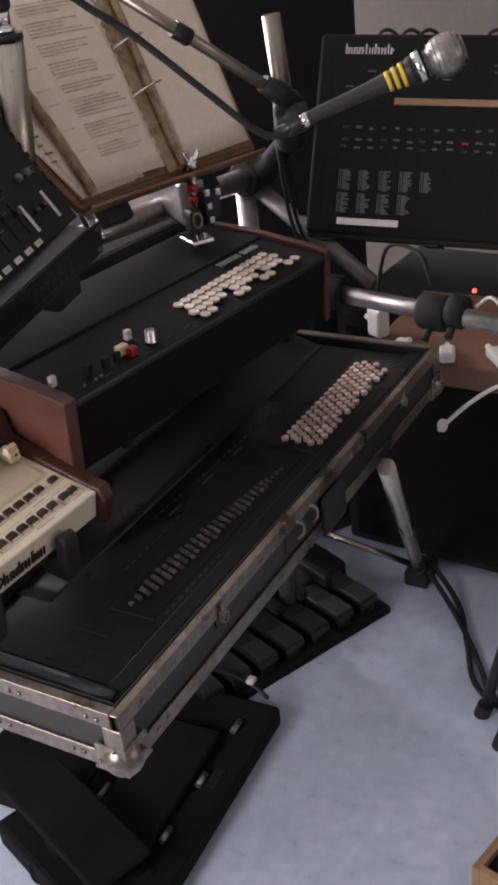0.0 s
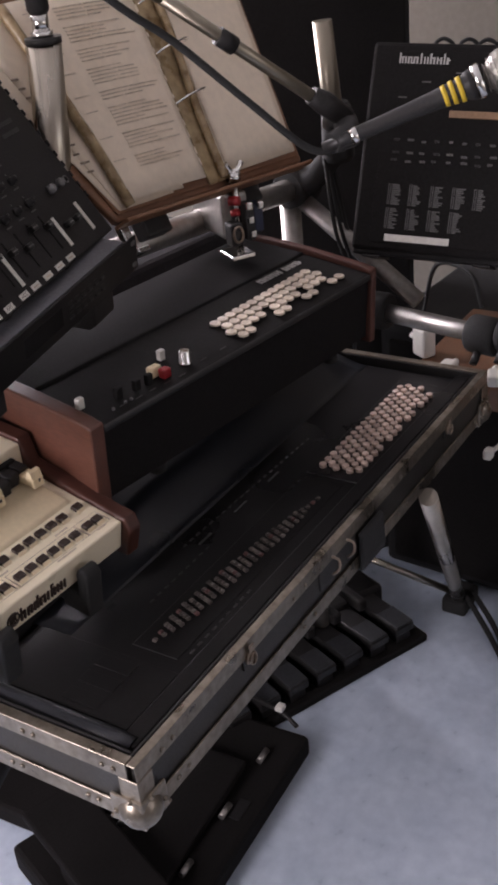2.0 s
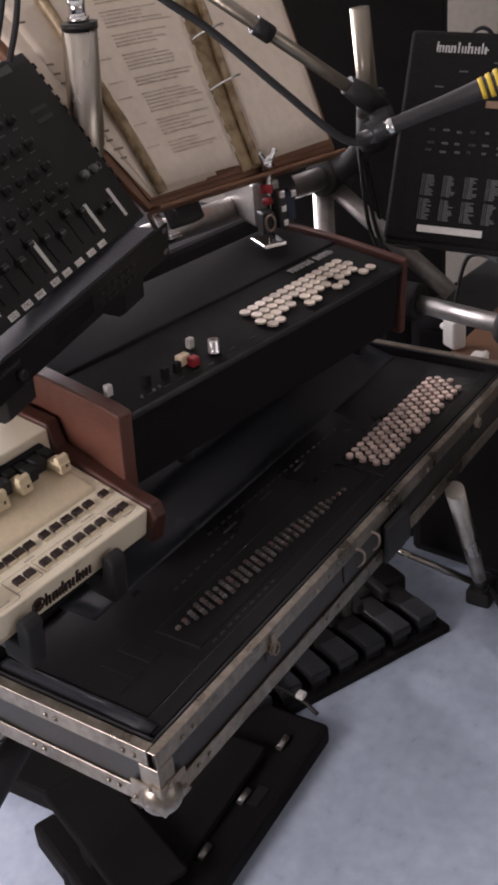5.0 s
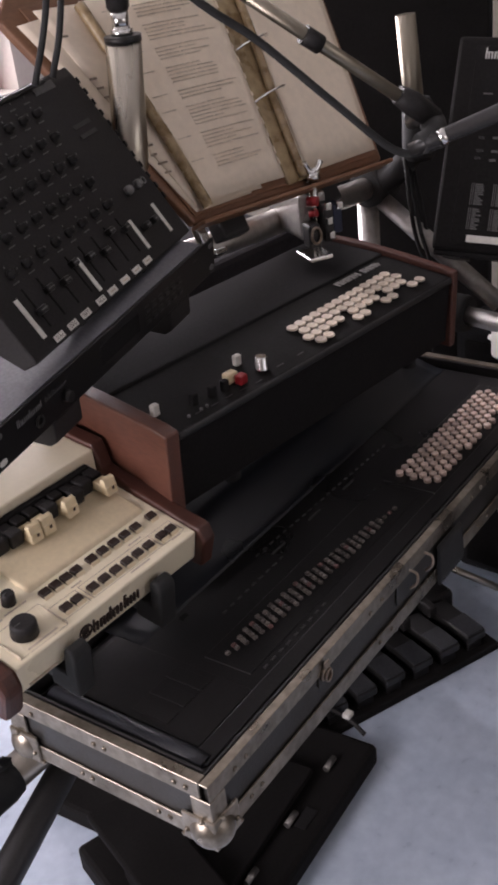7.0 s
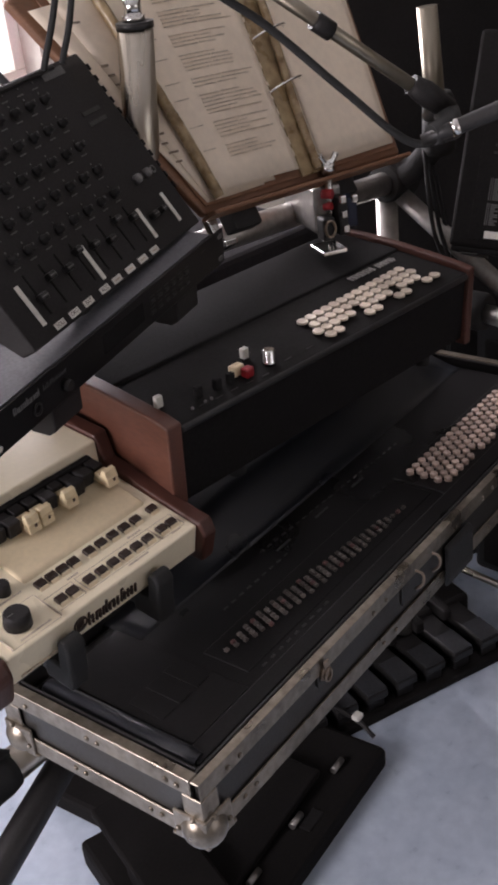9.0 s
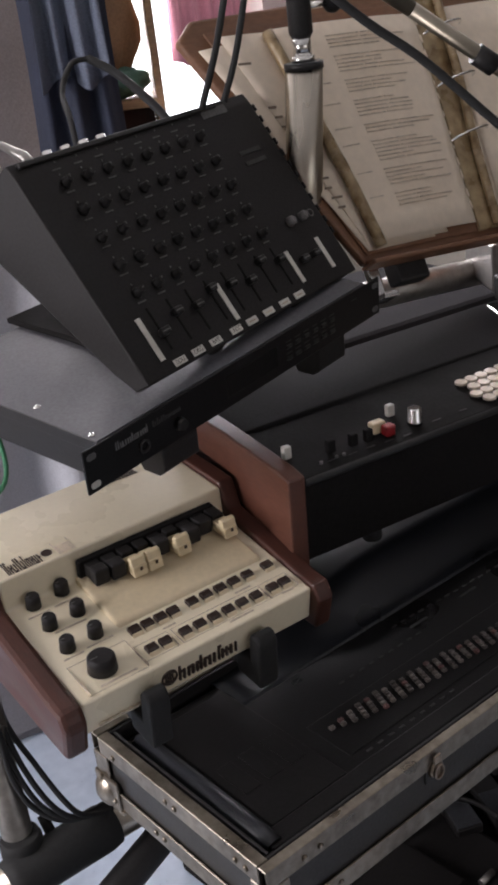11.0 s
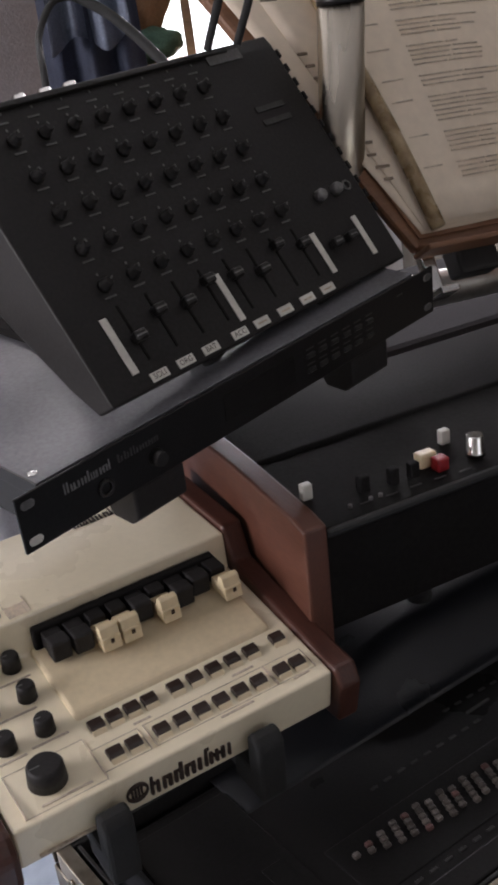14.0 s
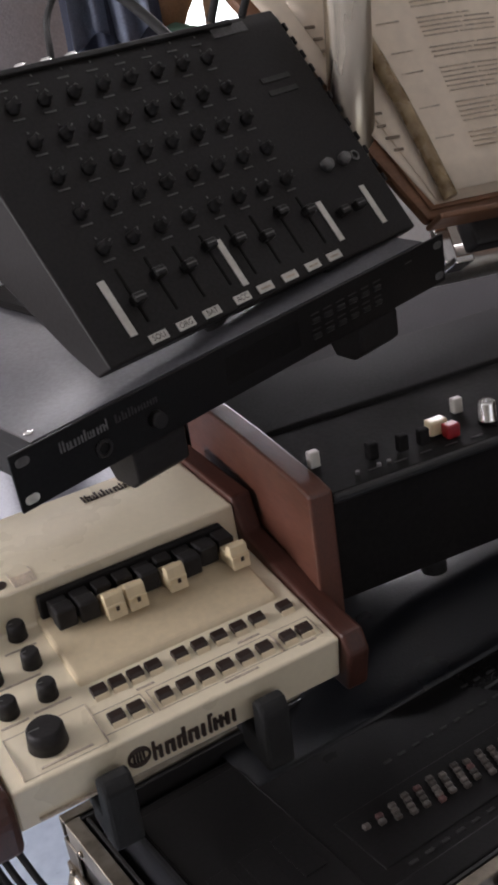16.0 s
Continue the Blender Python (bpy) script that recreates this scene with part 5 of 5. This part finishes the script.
# ---- left side: cables, cloth, shelf and window ----
for a, b, c in (((0.36, 0.43, 1.39), (0.39, 0.42, 1.47), (0.46, 0.45, 1.60)), ((0.40, 0.44, 1.39), (0.43, 0.44, 1.45), (0.50, 0.47, 1.58))):
    cable([a, b, c], 0.004, RUBBER, "black cable rising from the mixer", "mixer cables")
cable([(0.225, 0.49, 1.34), (0.24, 0.52, 1.39), (0.27, 0.58, 1.42), (0.30, 0.6, 1.448), (0.325, 0.6, 1.452)], 0.0035, RUBBER, "thin black cable arching behind the mixer", "mixer cables")
cable([(0.325, 0.6, 1.452), (0.345, 0.57, 1.43), (0.365, 0.53, 1.39), (0.37, 0.5, 1.36)], 0.0055, RUBBER, "thick black cable behind the mixer", "mixer cables")
for i, x in enumerate((0.12, 0.16)):
    p = MM @ Vector((x - 0.115, MD - 0.01, -0.015))
    q = p + (MM.to_3x3() @ Vector((0, 0.022, -0.008)))
    w = p + (MM.to_3x3() @ Vector((-0.004, 0.045, -0.022)))
    jk = thing("jack_plug", Matrix.Translation(p), "silver jack plug in the back of the mixer", "plug", "mixer plugs")
    part("barrel", sweep(bmesh.new(), [(0, 0, 0), q - p, w - p], [0.005, 0.006, 0.004], 12), GREY_TUBE, jk)
for x in (0.06, 0.085, 0.11, 0.135):
    p = MM @ Vector((x, MD, -0.01))
    rb = thing("jack_nut", Matrix.Translation(p), "bright jack nut on the mixer's rear edge", "plug", "mixer nuts")
    part("nut", sweep(bmesh.new(), [(0, 0, -0.004), (0, 0.004, 0.004)], 0.006, 10), CHROME, rb)
for a, b, c in (((-0.02, 0.5, 1.22), (0.05, 0.6, 1.25), (0.16, 0.75, 1.27)), ((0.0, 0.55, 1.16), (0.08, 0.65, 1.2), (0.17, 0.72, 1.24))):
    cable([a, b, c], 0.004, PAPER_WHITE, "pale cable behind the rack unit", "rack cables")
cable([(0.12, 0.75, 1.25), (0.13, 0.7, 1.18), (0.12, 0.68, 1.1)], 0.007, RUBBER, "black cable behind the rack unit", "rack cables")
cable([(-0.05, 0.5, 1.0), (0.03, 0.45, 1.03), (0.06, 0.5, 1.08), (0.08, 0.6, 1.1)], 0.003, GREEN_P, "green wire behind the organ module", "rack cables")


def drape(name, m, w, h, mat, label, category, folds=7, depth=0.03, seed=1, kind=""):
    """Hanging cloth with folds; local x across, z up from its lower edge."""
    rn = random.Random(seed)
    ph = [rn.uniform(0, 6) for _ in range(3)]
    bm = bmesh.new()
    nx, nz = folds * 8, 14
    g = []
    for j in range(nz + 1):
        row = []
        for i in range(nx + 1):
            u, v = i / nx, j / nz
            yy = depth * (math.sin(u * folds * 2 * math.pi + ph[0] + 0.5 * math.sin(v * 3)) * (0.55 + 0.45 * (1 - v)) + 0.6 * math.sin(u * folds * 0.7 * math.pi + ph[1] + v * 2))
            row.append(bm.verts.new((w * (u - 0.5) * (1 + 0.05 * math.sin(v * 4 + ph[2])), yy, h * v + 0.012 * math.sin(u * 9 + ph[1]))))
        g.append(row)
    for j in range(nz):
        for i in range(nx):
            f = bm.faces.new((g[j][i], g[j][i + 1], g[j + 1][i + 1], g[j + 1][i]))
            f.smooth = True
    r = bmesh.ops.extrude_face_region(bm, geom=list(bm.faces))
    bmesh.ops.translate(bm, verts=[v for v in r["geom"] if isinstance(v, bmesh.types.BMVert)], vec=(0, 0.006, 0))
    bmesh.ops.recalc_face_normals(bm, faces=bm.faces)
    ob = solo(name, bm, mat, label, category, kind=kind)
    ob.matrix_basis = m
    return ob


cab = thing("cabinet", pose(0.3, 1.62, 0, 0, 0, -12), "tall dark grey cabinet", "cabinet")
part("carcass", bar_box(-0.55, 0.45, -0.25, 0.25, 0, 1.7, 0.008), GREY_CLOTH, cab)
part("door", bar_box(-0.545, 0.445, -0.268, -0.252, 0.03, 1.68, 0.004), GREY_CLOTH, cab)
shf = thing("bookshelf", pose(0.686, 1.156, 0, 0, 0, -32), "open wooden shelf with odds and ends", "shelf")
for z in (0.652, 0.998, 1.345, 1.691):
    part("shelf_board", bar_box(-0.1, 0.092, -0.077, 0.077, z - 0.016, z, 0.002), WOOD_PALE, shf)
part("back_panel", bar_box(-0.1, 0.092, 0.065, 0.0745, 0.652, 1.328, 0.001), WOOD_DARK, shf)
for x in (-0.1145, 0.0925):
    part("side_panel", bar_box(x, x + 0.014, -0.077, 0.077, 0, 1.691, 0.002), WOOD_PALE, shf)
drape("hanging_cloth", pose(0.586, 1.079, 1.229, 0, 0, -30), 0.154, 0.424, NAVY, "navy blue clothes hanging by the shelf", "clothes", 3, 0.022, 4)
drape("hanging_cloth", pose(0.563, 1.033, 1.391, 0, 0, -30), 0.116, 0.27, DENIM, "faded denim clothes hanging by the shelf", "clothes", 3, 0.02, 6)


def bundled(x, y, z, r, squash, mat, label, category, seed):
    """Crumpled cloth: a rounded heap with creases."""
    bm = bmesh.new()
    bmesh.ops.create_icosphere(bm, subdivisions=4, radius=r)
    for v in bm.verts:
        n = v.co.normalized()
        k = 1 + 0.22 * noise.noise(n * 2.2 + Vector((seed, 0, 0))) + 0.1 * abs(noise.noise(n * 6 + Vector((0, seed, 0))))
        v.co = Vector((n.x * squash[0], n.y * squash[1], n.z * squash[2])) * r * k
    for f in bm.faces:
        f.smooth = True
    ob = solo("folded_cloth", bm, mat, label, category)
    ob.location = (x, y, z)


bundled(0.701, 1.125, 1.372, 0.054, (1.1, 0.9, 0.5), TEAL, "green cloth bundle on the shelf", "cloth", 3)
bundled(0.697, 1.140, 1.468, 0.077, (0.8, 0.7, 1.35), TAN, "tan bag on the shelf", "bag", 8)
solo("curtain_rail", rod((1.0, 2.2, 1.88), (2.2, 2.2, 1.88), 0.012, 10), WHITE_P, "white curtain rail before the window", "curtain rail")
for x in (1.02, 2.18):
    solo("rail_bracket", bar_box(x, x + 0.02, 2.2, 2.4, 1.87, 1.89, 0.002), WHITE_P, "white curtain rail bracket on the wall", "bracket", "rail brackets")
drape("towel", pose(1.75, 2.2, 1.3, 0, 0, 0), 0.26, 0.58, PINK, "faded pink towel hanging before the window", "towel", 4, 0.015, 9)
drape("dust_sheet", pose(0.2, 1.12, 0.62, 0, 0, -20), 0.7, 0.55, PALE_CLOTH, "pale grey dust sheet over stored things", "cloth", 4, 0.05, 13)
for k in range(4):
    w = (0.0, 0.011, 0.005, 0.02)[k]
    cable([(-0.07 + 0.018 * k, 0.47, 0.86), (-0.052 + w, 0.43 + w, 0.76), (-0.05 + 1.6 * w, 0.42, 0.69), (-0.035 + 1.8 * w, 0.41 - w, 0.64 - 0.5 * w), (0.0 + 1.5 * w, 0.40, 0.605 - 0.6 * w), (0.06 + w, 0.42, 0.58 - w)], 0.0036, RUBBER, "black cables hanging behind the case", "hanging cables")

# undefined dark block, added to cover the bright wall behind the stand
ec = thing("equipment_case", pose(0.9, 0.86, 0, 0, 0, -8), "undefined dark grey block added behind the stand", "equipment case")
part("box_body", bar_box(-0.35, 0.35, -0.18, 0.18, 0, 0.86, 0.01), BLOCK_GREY, ec)
part("box_lid", bar_box(-0.352, 0.352, -0.182, 0.182, 0.862, 0.93, 0.012), BLOCK_GREY, ec)
